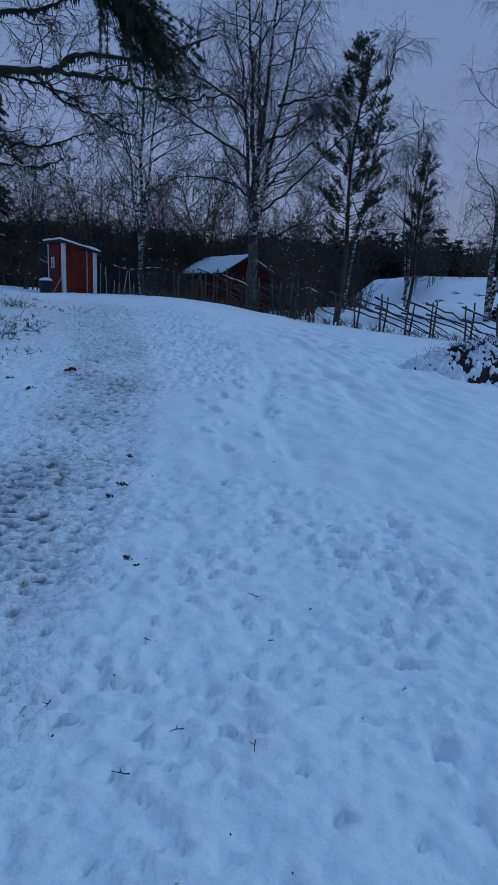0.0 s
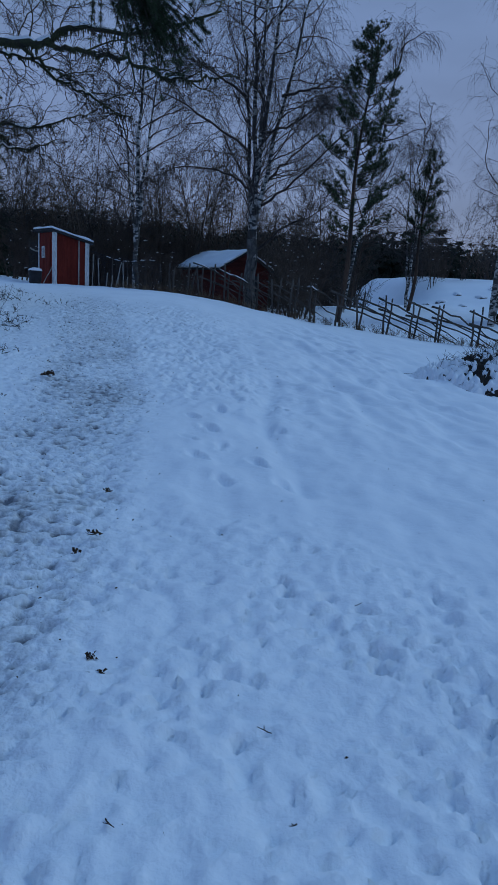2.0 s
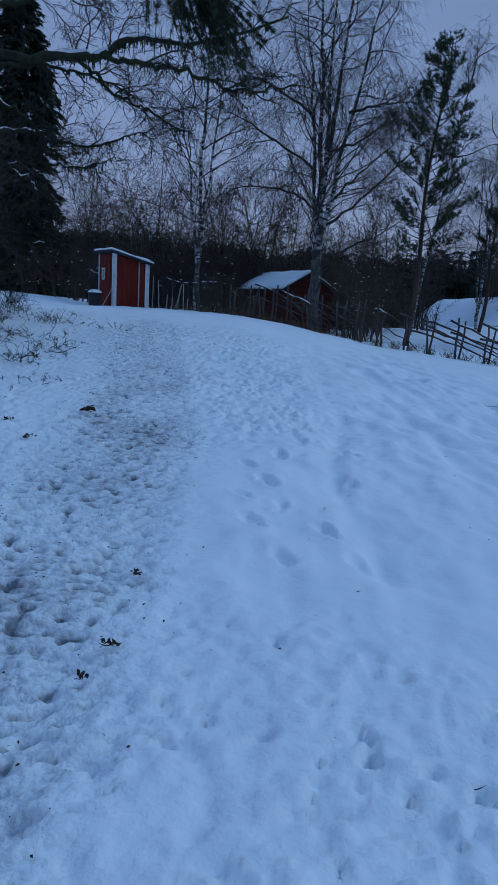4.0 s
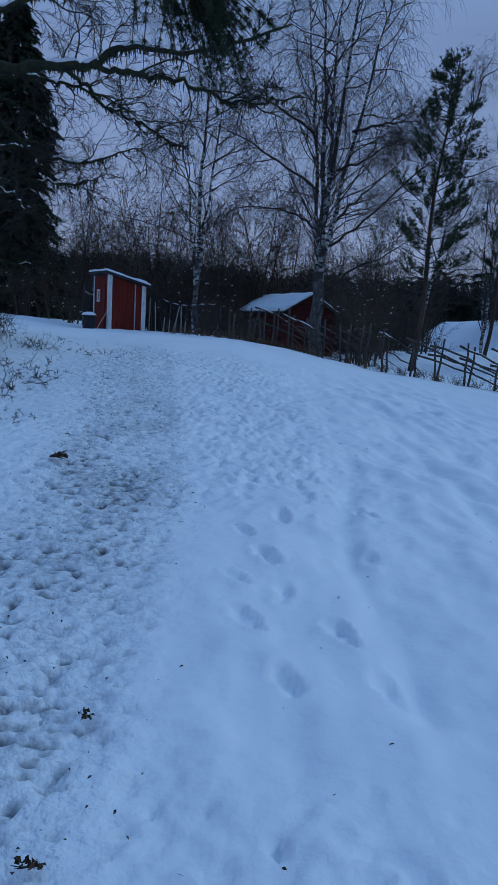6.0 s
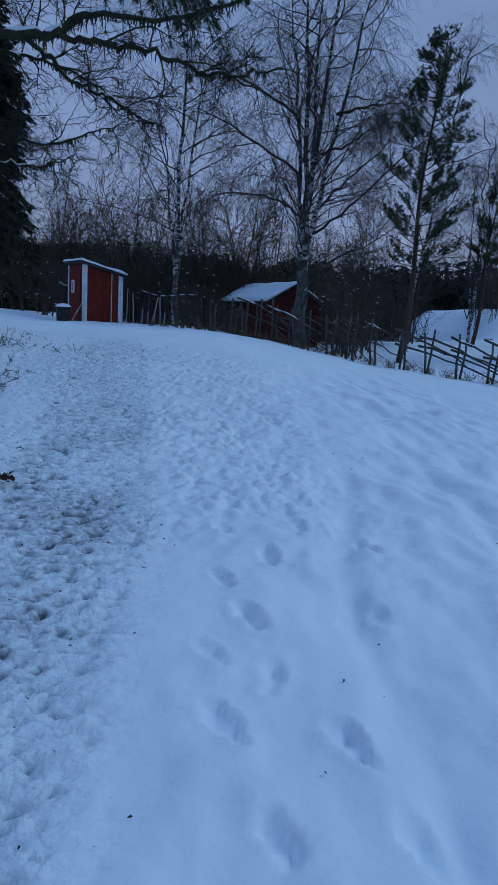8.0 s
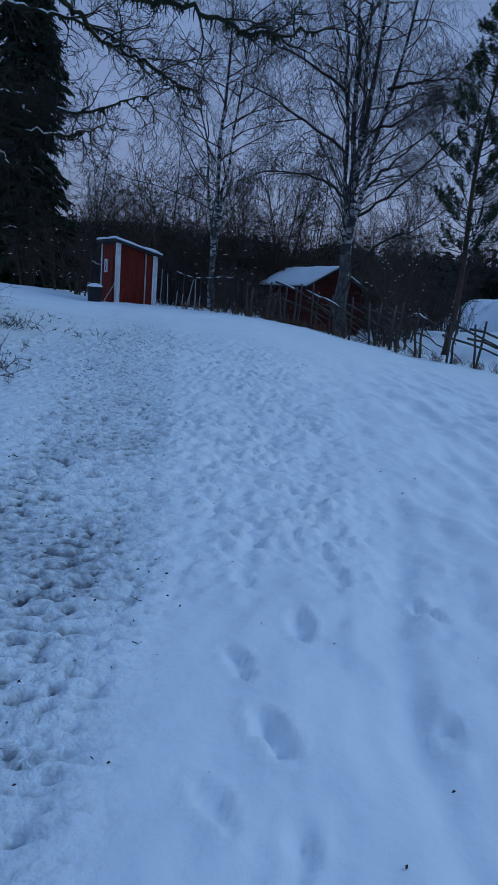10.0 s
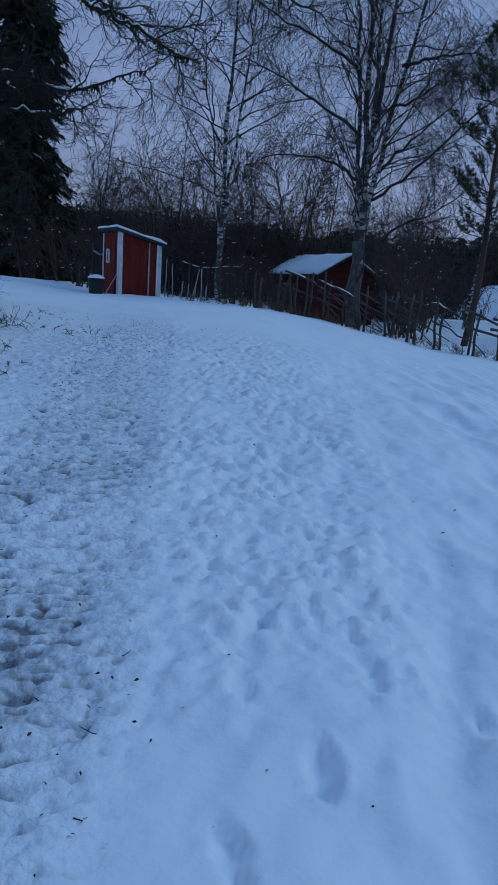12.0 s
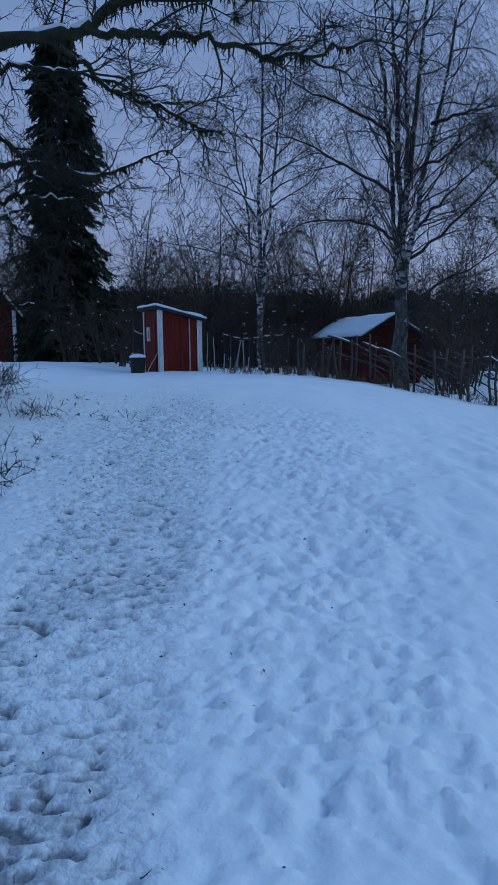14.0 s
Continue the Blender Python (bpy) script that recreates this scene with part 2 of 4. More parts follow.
def smooth_line(ctrl, n):
    """A Catmull-Rom line through a few points."""
    c = [Vector(p) for p in ctrl]
    c = [c[0] * 2 - c[1]] + c + [c[-1] * 2 - c[-2]]
    out = []
    spans = len(c) - 3
    for i in range(n + 1):
        s = i / n * spans
        k = min(int(s), spans - 1)
        u = s - k
        p0, p1, p2, p3 = c[k:k + 4]
        out.append(0.5 * (2 * p1 + (p2 - p0) * u + (2 * p0 - 5 * p1 + 4 * p2 - p3) * u * u + (3 * p1 - p0 - 3 * p2 + p3) * u ** 3))
    return out


def needle_tuft(rng, tb, p, d, n, length, width):
    for _ in range(n):
        q = aside(rng, d, radians(rng.uniform(10, 75)))
        s = q.cross(rvec(rng)).normalized() * width
        tb.tri(p - s, p + s, p + q * length * rng.uniform(0.7, 1.15))


# ---- the ground ----
PROFILE_Y = [-60, -30, 0, 3, 6, 8, 10, 12, 14, 17, 20, 25, 30, 36, 60, 120, 300]
PROFILE_Z = [-2.0, -1.3, -0.1, 0.0, 0.14, 0.29, 0.43, 0.6, 0.76, 0.97, 1.13, 1.3, 1.33, 1.2, 1.0, 1.0, 1.0]
PATH_Y = [-5, 3, 6, 9, 11, 13.5, 18, 29, 40]
PATH_X = [-1.3, -1.36, -1.38, -1.62, -1.95, -2.45, -3.3, -6.3, -8.0]


def hump(x, y, cx, cy, rx, ry, top):
    return top * np.exp(-(((x - cx) / rx) ** 2 + ((y - cy) / ry) ** 2))


def ease(t):
    t = np.clip(t, 0, 1)
    return t * t * (3 - 2 * t)


def height(x, y):
    """The lie of the land, without its small relief."""
    x, y = np.asarray(x, float), np.asarray(y, float)
    z = sum(np.interp(y + d, PROFILE_Y, PROFILE_Z) for d in (-1.6, -0.8, 0, 0.8, 1.6)) / 5
    x0 = -0.5 - 2.0 * np.clip((y - 10) / 18, 0, 1)
    fall = 0.145 * np.log1p(np.exp(np.clip((x - x0) * 1.5, -30, 30))) / 1.5 * np.clip((y - 4) / 8, 0.15, 1)
    z = z - 1.45 * np.tanh(fall / 1.45)
    z = z + 0.35 * np.clip((-x - 4) / 4, 0, 1) * np.clip((y - 8) / 8, 0, 1) * (1 - np.clip((y - 19) / 7, 0, 1) * np.clip((x + 11) / 3, 0, 1))
    z = z - 0.13 * np.clip((x + 1.5) / 3, 0, 1) * np.clip((y - 14) / 8, 0, 1) * np.clip((31 - y) / 3, 0, 1)
    beyond = np.clip((y - 27.5 + 0.27 * x) / 6, 0, 1) * np.clip((x + 5) / 4, 0, 1) * np.clip((60 - y) / 20, 0, 1)
    floor = 0.42 + 0.85 * ease((y - 31) / 24) * ease((x - 1) / 4)
    z = z * (1 - beyond) + np.where(x > 2, floor, np.minimum(z, floor)) * beyond
    z = z + 3.5 * ease((y - 50 + 0.35 * x) / 17) * ease((x - 9.8) / 3.4) * ease((62 - x) / 20) * ease((100 - y) / 20) + hump(x, y, 10.5, 48, 3, 4, 0.5)
    z = z + hump(x, y, -9.3, 21.8, 0.8, 1.5, 1.15)
    far = np.clip((np.hypot(x, y) - 75) / 90, 0, 1)
    return z + far * far * (3 - 2 * far) * 7.0


def ground_at(x, y):
    return float(height(x, y))


def lattice(x, y, seed):
    """Gradient noise in the plane, about -0.7 to 0.7."""
    xi, yi = np.floor(x).astype(np.int64), np.floor(y).astype(np.int64)
    u, v = x - xi, y - yi

    def grad(ix, iy):
        k = (ix * 374761393 + iy * 668265263 + seed * 144665) & 0xFFFFFFFF
        k = ((k ^ (k >> 13)) * 1274126177) & 0xFFFFFFFF
        a = (k ^ (k >> 16)) % 4096 / 4096.0 * 2 * np.pi
        return np.cos(a), np.sin(a)

    def dot(dx, dy):
        gx, gy = grad(xi + dx, yi + dy)
        return gx * (u - dx) + gy * (v - dy)

    su, sv = u * u * u * (u * (u * 6 - 15) + 10), v * v * v * (v * (v * 6 - 15) + 10)
    top = dot(0, 0) * (1 - su) + dot(1, 0) * su
    low = dot(0, 1) * (1 - su) + dot(1, 1) * su
    return top * (1 - sv) + low * sv


def steps(lo, hi, fine_lo, fine_hi, fine, grow):
    """Grid lines, fine between two values and ever wider outside them."""
    mid = list(np.arange(fine_lo, fine_hi, fine))
    s, up = fine, [mid[-1]]
    while up[-1] < hi:
        s *= grow
        up.append(up[-1] + s)
    s, down = fine, [mid[0]]
    while down[-1] > lo:
        s *= grow
        down.append(down[-1] - s)
    return np.array(down[:0:-1] + mid + up[1:])


PRINTS = [(-.19, 6.54), (-.41, 7.09), (-.24, 7.48), (-.51, 7.6), (-.36, 8.0), (-.3, 8.87), (-.62, 9.29), (-.41, 10.1), (-1.57, 12.7),
          (.3, 8.23), (.34, 9.3), (.07, 7.07), (.26, 6.59), (-.54, 8.47), (-.5, 9.92), (-.23, 9.88), (.02, 10.83), (-.99, 12.0)]


def build_ground():
    gx = steps(-700, 700, -4.7, 2.2, 0.026, 1.085)
    gy = steps(-300, 900, 1.6, 19.5, 0.028, 1.05)
    X, Y = np.meshgrid(gx, gy)
    Z = height(X, Y)
    px = np.interp(Y, PATH_Y, PATH_X)
    near = np.clip((25 - Y) / 9, 0, 1)
    track = np.exp(-(((X - px + 0.04) / 0.64) ** 4)) * np.clip((34 - Y) / 10, 0, 1)
    left = np.clip((px - 0.2 - X) / 0.6, 0, 1)
    front = np.clip((6.4 + 0.6 * lattice(X * 0.9, Y * 0.9, 3) - Y - 0.9 * np.clip(X, 0, 2)) / 1.3, 0, 1)
    middle = np.exp(-(((X + 0.75 + 0.14 * (Y - 11) + 0.4 * lattice(X * 1.3, Y * 1.3, 35)) / 1.0) ** 2)) * np.clip((Y - 8.5 + 0.6 * lattice(X * 1.1, Y * 1.1, 33)) / 1.3, 0, 1) * np.clip((24 - Y) / 8, 0, 1)
    rough = np.clip(0.07 + 0.10 * lattice(X * 0.7, Y * 0.7, 19) + 0.72 * front + 0.72 * middle + 0.55 * left + 1.0 * track, 0, 1.2)
    warp = 0.35 * lattice(X * 3.1, Y * 3.1, 8)
    lumps = 1.5 * np.abs(lattice(X * 8.5 + warp, Y * 9.0, 1)) + 1.1 * np.abs(lattice(X * 15, Y * 16 + warp, 2)) + 0.3 * lattice(X * 22, Y * 22, 4)
    pits = np.clip(lattice(X * 6.3, Y * 7.3, 5) + 0.25 * lattice(X * 17, Y * 17, 6) - 0.30, 0, 1)
    fine_pits = np.clip(lattice(X * 11, Y * 13, 21) + 0.3 * lattice(X * 23, Y * 25, 22) - 0.29, 0, 1)
    close = np.clip((20.5 - Y) / 3, 0, 1) * np.clip((X + 6) / 1, 0, 1)
    clods = np.abs(lattice(X * 5.4 + warp, Y * 5.0 + warp, 71)) + 0.6 * np.abs(lattice(X * 10.7, Y * 10.1 + warp, 72))
    dents = np.clip(lattice(X * 3.9 + warp, Y * 3.3, 73) - 0.22, 0, 1)
    calm = 1 - 0.75 * np.clip(track, 0, 1)
    uneven = np.clip(0.8 + 1.1 * lattice(X * 1.7, Y * 1.3, 91), 0.25, 1.4)
    Z += close * uneven * rough * (calm * (0.048 * lumps - 0.14 * pits - 0.23 * fine_pits) - 0.018)
    Z += close * np.clip(1.0 * middle + 0.42 * front + 0.12, 0, 1.1) * (1 - track) * (0.062 * clods - 0.15 * dents - 0.02)
    Z += (near - close) * rough * 0.03 * lattice(X * 2.6, Y * 2.6, 41)
    Z -= close * front * 0.45 * np.clip(lattice(X * 8.5, Y * 9.5, 81) + 0.2 * lattice(X * 2, Y * 2, 82) - 0.40, 0, 1)
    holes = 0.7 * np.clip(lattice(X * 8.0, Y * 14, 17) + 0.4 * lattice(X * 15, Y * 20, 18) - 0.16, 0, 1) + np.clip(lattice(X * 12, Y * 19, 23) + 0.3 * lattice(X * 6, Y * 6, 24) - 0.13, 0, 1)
    Z += close * np.clip(track + 0.35 * left, 0, 1) * (0.03 * lattice(X * 4, Y * 11, 7) - 0.13 * holes - 0.02)
    Z += near * 0.010 * np.exp(-(((X - px - 0.56 + 0.08 * lattice(X * 0.1, Y * 1.7, 9)) / 0.09) ** 2))
    Z += 0.05 * lattice(X * 0.8, Y * 0.55, 10) + 0.024 * lattice(X * 2.3, Y * 1.6, 11)
    Z += near * np.clip((X - 0.1) / 0.9, 0, 1) * np.clip((Y - 7) / 3, 0, 1) * (0.105 * lattice((X + 0.22 * Y) * 2.1, Y * 0.9, 51) + 0.055 * lattice((X + 0.2 * Y) * 4.2, Y * 2.0, 52))
    soft = near * (1 - 0.8 * front)
    Z += soft * np.clip((X + 1.0) / 0.5, 0, 1) * (0.042 * lattice((X + 0.1 * Y) * 3.0, Y * 1.7, 53) + 0.020 * lattice(X * 6.5, Y * 4.2, 54))
    trail = 0.27 + 0.10 * np.sin(Y * 1.3) - 0.02 * (Y - 8)
    Z -= soft * 0.055 * np.exp(-(((X - trail) / 0.10) ** 2)) * np.clip((lattice(X * 0.2, Y * 1.5, 12) + 0.45) * 1.5, 0, 1) * np.clip((Y - 5.5), 0, 1) * np.clip(12 - Y, 0, 1)
    rng = random.Random(5)
    prints = list(PRINTS)
    for k in range(30):
        y = rng.uniform(9.5, 19)
        prints.append((np.interp(y, PATH_Y, PATH_X) + rng.uniform(0.7, 2.0), y))
    for k in range(26):
        y = rng.uniform(1.6, 5.5)
        prints.append((rng.uniform(-1.0, 1.3), y))
    for x, y in prints:
        a = radians(rng.uniform(-5, 32))
        win = np.ix_(np.abs(gy - y) < 0.5, np.abs(gx - x) < 0.5)
        dx, dy = X[win] - x, Y[win] - y
        u, v = -dx * math.sin(a) + dy * math.cos(a), dx * math.cos(a) + dy * math.sin(a)
        u, v = u + 0.06 * lattice(X[win] * 9, Y[win] * 9, 31), v + 0.035 * lattice(X[win] * 13, Y[win] * 13, 32)
        big = rng.uniform(0.75, 1.0)
        e = (u / (0.145 * big)) ** 2 + (v / ((0.055 + 0.008 * np.tanh(u * 20)) * big)) ** 2
        deep = (rng.uniform(0.028, 0.048) if 5.6 < y < 9.4 else rng.uniform(0.014, 0.030) if y > 5.6 else rng.uniform(0.012, 0.022))
        Z[win] += -deep * np.exp(-e ** 2) * (1 + 0.9 * lattice(X[win] * 14, Y[win] * 12, 61)) + 0.25 * deep * np.exp(-((np.sqrt(e) - 1.45) / 0.3) ** 2)
    soil_and_hollows = track * np.clip(0.42 + 0.7 * lattice(X * 1.6, Y * 0.8, 13), 0, 1) * np.clip((Y - 1.0) / 3, 0, 1) * np.clip((17 - Y) / 5, 0, 1)
    # beside the track's dirt, hollows are darkened in the colour, more where deeper
    soil_and_hollows = 0.85 * soil_and_hollows + near * (0.9 * track * np.clip(2.6 * holes, 0, 1.0) + 0.35 * left * np.clip(2.6 * holes, 0, 1))
    ny, nx = X.shape
    me = bpy.data.meshes.new("ground")
    idx = np.arange(nx * ny).reshape(ny, nx)
    quads = np.stack([idx[:-1, :-1], idx[:-1, 1:], idx[1:, 1:], idx[1:, :-1]], -1).reshape(-1, 4)
    me.vertices.add(nx * ny)
    me.vertices.foreach_set("co", np.stack([X, Y, Z], -1).ravel())
    me.loops.add(quads.size)
    me.loops.foreach_set("vertex_index", quads.ravel())
    me.polygons.add(len(quads))
    me.polygons.foreach_set("loop_start", np.arange(0, quads.size, 4))
    me.polygons.foreach_set("use_smooth", np.ones(len(quads), bool))
    me.update(calc_edges=True)
    at = me.attributes.new("soil_and_hollows", "FLOAT", "POINT")
    at.data.foreach_set("value", soil_and_hollows.ravel())
    at = me.attributes.new("trodden", "FLOAT", "POINT")
    at.data.foreach_set("value", np.clip((0.32 * rough + 0.6 * track) * np.clip((36 - Y) / 12, 0, 1) + 0.2 * left * np.clip((36 - Y) / 6, 0, 1), 0, 1).ravel())
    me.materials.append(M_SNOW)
    return tagged(new("ground", me), "trampled snow slope with footprints and a worn dirty track", "ground", kind="structure")


build_ground()


# ---- buildings ----
def gable_roof(bm, w, l, z0, rise, over, thick):
    """Two roof slabs over a plan w wide (x) and l long (y), ridge along y."""
    run = w / 2 + over
    drop = rise * over / (w / 2)
    for s in (-1, 1):
        a, b = Vector((0, -over, z0 + rise)), Vector((s * run, -over, z0 - drop))
        c, d = Vector((s * run, l + over, z0 - drop)), Vector((0, l + over, z0 + rise))
        up = Vector((0, 0, thick))
        vs = [bm.verts.new(p) for p in (a, b, c, d, a + up, b + up, c + up, d + up)]
        for f in ((0, 1, 2, 3), (4, 5, 6, 7), (0, 1, 5, 4), (1, 2, 6, 5), (2, 3, 7, 6), (3, 0, 4, 7)):
            bm.faces.new([vs[i] for i in f])
    bmesh.ops.recalc_face_normals(bm, faces=bm.faces)
    return bm


def snow_sheet(rng_seed, corners, nx, ny, thick, ragged=0.05):
    """A sheet of snow lying on four corners (two along x, then y), with an uneven top and ragged edge."""
    a, b, c, d = (Vector(p) for p in corners)
    bm = bmesh.new()
    grid = {}
    for lay in (0, 1):
        for i in range(nx + 1):
            for j in range(ny + 1):
                u, v = i / nx, j / ny
                p = a.lerp(b, u).lerp(d.lerp(c, u), v)
                n = noise.noise(Vector((p.x * 2.1 + rng_seed, p.y * 2.1, p.z)))
                edge = i in (0, nx) or j in (0, ny)
                if edge:
                    p = p + (a.lerp(c, 0.5) - p) * (ragged * (0.3 + abs(n)))
                h = 0.004 if lay == 0 else (0.6 * thick if edge else thick) * (1 + 0.5 * n) + 0.01
                grid[lay, i, j] = bm.verts.new(p + Vector((0, 0, h)))
    for i in range(nx):
        for j in range(ny):
            bm.faces.new([grid[1, i, j], grid[1, i + 1, j], grid[1, i + 1, j + 1], grid[1, i, j + 1]])
            bm.faces.new([grid[0, i, j], grid[0, i, j + 1], grid[0, i + 1, j + 1], grid[0, i + 1, j]])
    for i in range(nx):
        for j in (0, ny):
            bm.faces.new([grid[0, i, j], grid[0, i + 1, j], grid[1, i + 1, j], grid[1, i, j]])
    for j in range(ny):
        for i in (0, nx):
            bm.faces.new([grid[0, i, j], grid[0, i, j + 1], grid[1, i, j + 1], grid[1, i, j]])
    bmesh.ops.recalc_face_normals(bm, faces=bm.faces)
    return bm


def outhouse():
    z = 1.26
    ob = thing("outhouse", pose(-7.08, 29.8, z, 0, 0, 36), "small red board outhouse with white corner boards and snowy roof", "shed")
    w, l, hi, lo = 1.30, 1.40, 1.93, 1.62

    def top(x):
        return hi - (hi - lo) * x / w

    core = bmesh.new()
    pts = [(0.02, 0.02), (w - 0.02, 0.02), (w - 0.02, l - 0.02), (0.02, l - 0.02)]
    low = [core.verts.new((x, y, -0.25)) for x, y in pts]
    up = [core.verts.new((x, y, top(x))) for x, y in pts]
    for i in range(4):
        j = (i + 1) % 4
        core.faces.new([low[i], low[j], up[j], up[i]])
    core.faces.new(up)
    core.faces.new(low[::-1])
    part("wall", core, M_RED, ob)
    n = 10
    for i in range(n):
        x0, x1 = w * i / n + 0.0015, w * (i + 1) / n - 0.0015
        bm = box(bmesh.new(), x0, x1, -0.004 - 0.003 * (i % 2), 0.02, -0.25, top(x1) - 0.02, bevel=0.003)
        part("board", bm, M_RED, ob)
    for i in range(n):
        y0, y1 = l * i / n + 0.0015, l * (i + 1) / n - 0.0015
        bm = box(bmesh.new(), -0.004 - 0.003 * (i % 2), 0.02, y0, y1, -0.25, hi - 0.03, bevel=0.003)
        part("board", bm, M_RED, ob)
    for dims in ((-0.03, 0.10, -0.035, -0.012, -0.2, hi - 0.02), (-0.035, -0.012, -0.035, 0.09, -0.2, hi - 0.02),
                 (w - 0.10, w + 0.02, -0.035, -0.012, -0.2, lo - 0.0), (-0.035, -0.012, l - 0.06, l + 0.02, -0.2, hi - 0.02)):
        boxpart("corner_board", dims, M_WHITE, ob, "white painted corner board", bevel=0.004)
    boxpart("batten", (0.93, 0.975, -0.04, -0.012, -0.2, top(0.95) - 0.04), M_POLE, ob, "pale upright batten")
    win = part("window_frame", box(box(box(box(bmesh.new(), -0.05, -0.012, 0.80, 0.86, 1.02, 1.40), -0.05, -0.012, 0.98, 1.04, 1.02, 1.40),
                                       -0.05, -0.012, 0.80, 1.04, 1.36, 1.42), -0.05, -0.012, 0.80, 1.04, 1.00, 1.06), M_WHITE, ob, "white window frame")
    boxpart("pane", (-0.03, -0.014, 0.85, 0.99, 1.05, 1.37), M_GLASS, win, bevel=0)
    boxpart("door_batten", (-0.03, -0.012, 0.30, 0.36, 0.0, 1.75), M_RED, ob)
    o = 0.17
    roof = bmesh.new()
    cs = [(-o, -o), (w + o, -o), (w + o, l + o), (-o, l + o)]
    a = [roof.verts.new((x, y, top(x) - 0.02)) for x, y in cs]
    b = [roof.verts.new((x, y, top(x) + 0.06)) for x, y in cs]
    for i in range(4):
        j = (i + 1) % 4
        roof.faces.new([a[i], a[j], b[j], b[i]])
    roof.faces.new(b)
    roof.faces.new(a[::-1])
    part("roof", roof, M_ROOF, ob, "black roof edge")
    part("roof_snow", snow_sheet(1, [(x, y, top(x) + 0.06) for x, y in cs], 14, 14, 0.09, 0.01), M_SNOWCAP, ob, "thin layer of snow", True)
    boxpart("downpipe", (w + 0.02, w + 0.07, -0.02, 0.03, -0.2, lo + 0.05), M_WHITE, ob, "white down pipe")
    return ob


def black_bin():
    x, y = -7.62, 29.3
    ob = thing("rubbish_bin", pose(x, y, 1.24, 0, 0, 10), "black plastic bin with snow on its lid", "bin")
    bm = bmesh.new()
    bmesh.ops.create_cone(bm, segments=20, radius1=0.20, radius2=0.235, depth=0.5, cap_ends=True, matrix=Matrix.Translation((0, 0, 0.25)))
    part("bin_body", bm, M_BLACK, ob, smooth=False)
    bm = bmesh.new()
    bmesh.ops.create_cone(bm, segments=20, radius1=0.255, radius2=0.25, depth=0.04, cap_ends=True, matrix=Matrix.Translation((0, 0, 0.51)))
    part("rim", bm, M_BLACK, ob)
    bm = bmesh.new()
    bmesh.ops.create_uvsphere(bm, u_segments=18, v_segments=10, radius=1, matrix=Matrix.Translation((0, 0, 0.53)) @ Matrix.Diagonal((0.25, 0.25, 0.11, 1)))
    bmesh.ops.bisect_plane(bm, geom=bm.verts[:] + bm.edges[:] + bm.faces[:], plane_co=(0, 0, 0.53), plane_no=(0, 0, 1), clear_inner=True)
    part("snow_cap", bm, M_SNOWCAP, ob, "domed snow cap", True)


def straight_pole(name, foot, tip, r, material, label, category, group=""):
    p, q = Vector(foot), Vector(tip)
    tb = Tubes()
    pts = [p.lerp(q, k / 6) - p + Vector((0.006 * math.sin(k * 2.1 + p.x), 0.006 * math.cos(k * 1.7), 0)) for k in range(7)]
    tb.add(pts, taper(r, r * 0.75, 7), 7)
    ob = tb.link(name, material)
    ob.location = p
    return tagged(ob, label, category, group)


def hen_run():
    """Netting on poles beside the outhouse."""
    rng = random.Random(8)
    ob = thing("net_enclosure", pose(-5.9, 31.4, 1.15), "dark netting enclosure on poles with snow on its rail", "enclosure")
    for i in range(5):
        tb = Tubes()
        tb.add([Vector((i * 0.62, 0.1 * i, 0)), Vector((i * 0.62 + rng.uniform(-.04, .04), 0.1 * i, 1.35 - 0.05 * i))], [0.022, 0.018], 6)
        tb.link("post", M_POST, ob)
    rail = bent(rng, Vector((-0.3, 0, 1.5)), Vector((1, 0.12, -0.10)).normalized(), 2.6, 8, 0.02, -0.05)
    tb = Tubes()
    rail = [p - Vector((0, 0, 0.22 * math.sin(k / 8 * math.pi) ** 2)) for k, p in enumerate(rail)]
    tb.add(rail, taper(0.009, 0.007, 9), 6)
    tb.link("rail", M_NET, ob, "sagging dark top line")
    tb = Tubes()
    for i in range(58):
        x = i * 0.044
        tb.add([Vector((x, 0.16 * x, 0)), Vector((x, 0.16 * x, 1.4 - 0.1 * x + rng.uniform(-.02, .02)))], [0.003, 0.003], 3)
    for j in range(15):
        tb.add([Vector((0, 0, j * 0.09)), Vector((1.3, 0.2, j * 0.09 + rng.uniform(-.02, .02))), Vector((2.5, 0.4, j * 0.085))], [0.003] * 3, 3)
    tb.link("net", M_NET, ob, "dark wire netting")
    tb = Tubes()
    for a in (2, 3, 4, 5, 6, 7):
        mid_p = rail[a].lerp(rail[a + 1], .5) + Vector((0, 0, .012))
        tb.add([rail[a].lerp(mid_p, .3) + Vector((0, 0, .01)), mid_p, rail[a + 1].lerp(mid_p, .2) + Vector((0, 0, .01))], [0.006, rng.uniform(.014, .026), 0.006], 7)
    tb.link("rail_snow", M_SNOWCAP, ob, "snow lying on the rail")


def side_net():
    ob = thing("netting_fence", pose(-8.35, 31.2, 1.2, 0, 0, 20), "dark blue net panel behind the outhouse", "net")
    for x in (0.0, 0.55):
        boxpart("post", (x - 0.02, x + 0.02, -0.02, 0.02, 0, 1.75), M_POST, ob)
    tb = Tubes()
    for i in range(24):
        tb.add([Vector((i * 0.0235, 0, 0)), Vector((i * 0.0235, 0, 1.7))], [0.004, 0.004], 3)
    for j in range(30):
        tb.add([Vector((0, 0, j * 0.058)), Vector((0.55, 0, j * 0.058))], [0.003, 0.003], 3)
    tb.link("net", M_NET, ob)
    tb = Tubes()
    tb.add(smooth_line([(0.02, -0.06, 1.42), (0.2, -0.08, 1.32), (0.42, -0.06, 1.30), (0.5, -0.05, 1.2)], 10), taper(0.03, 0.02, 11), 6)
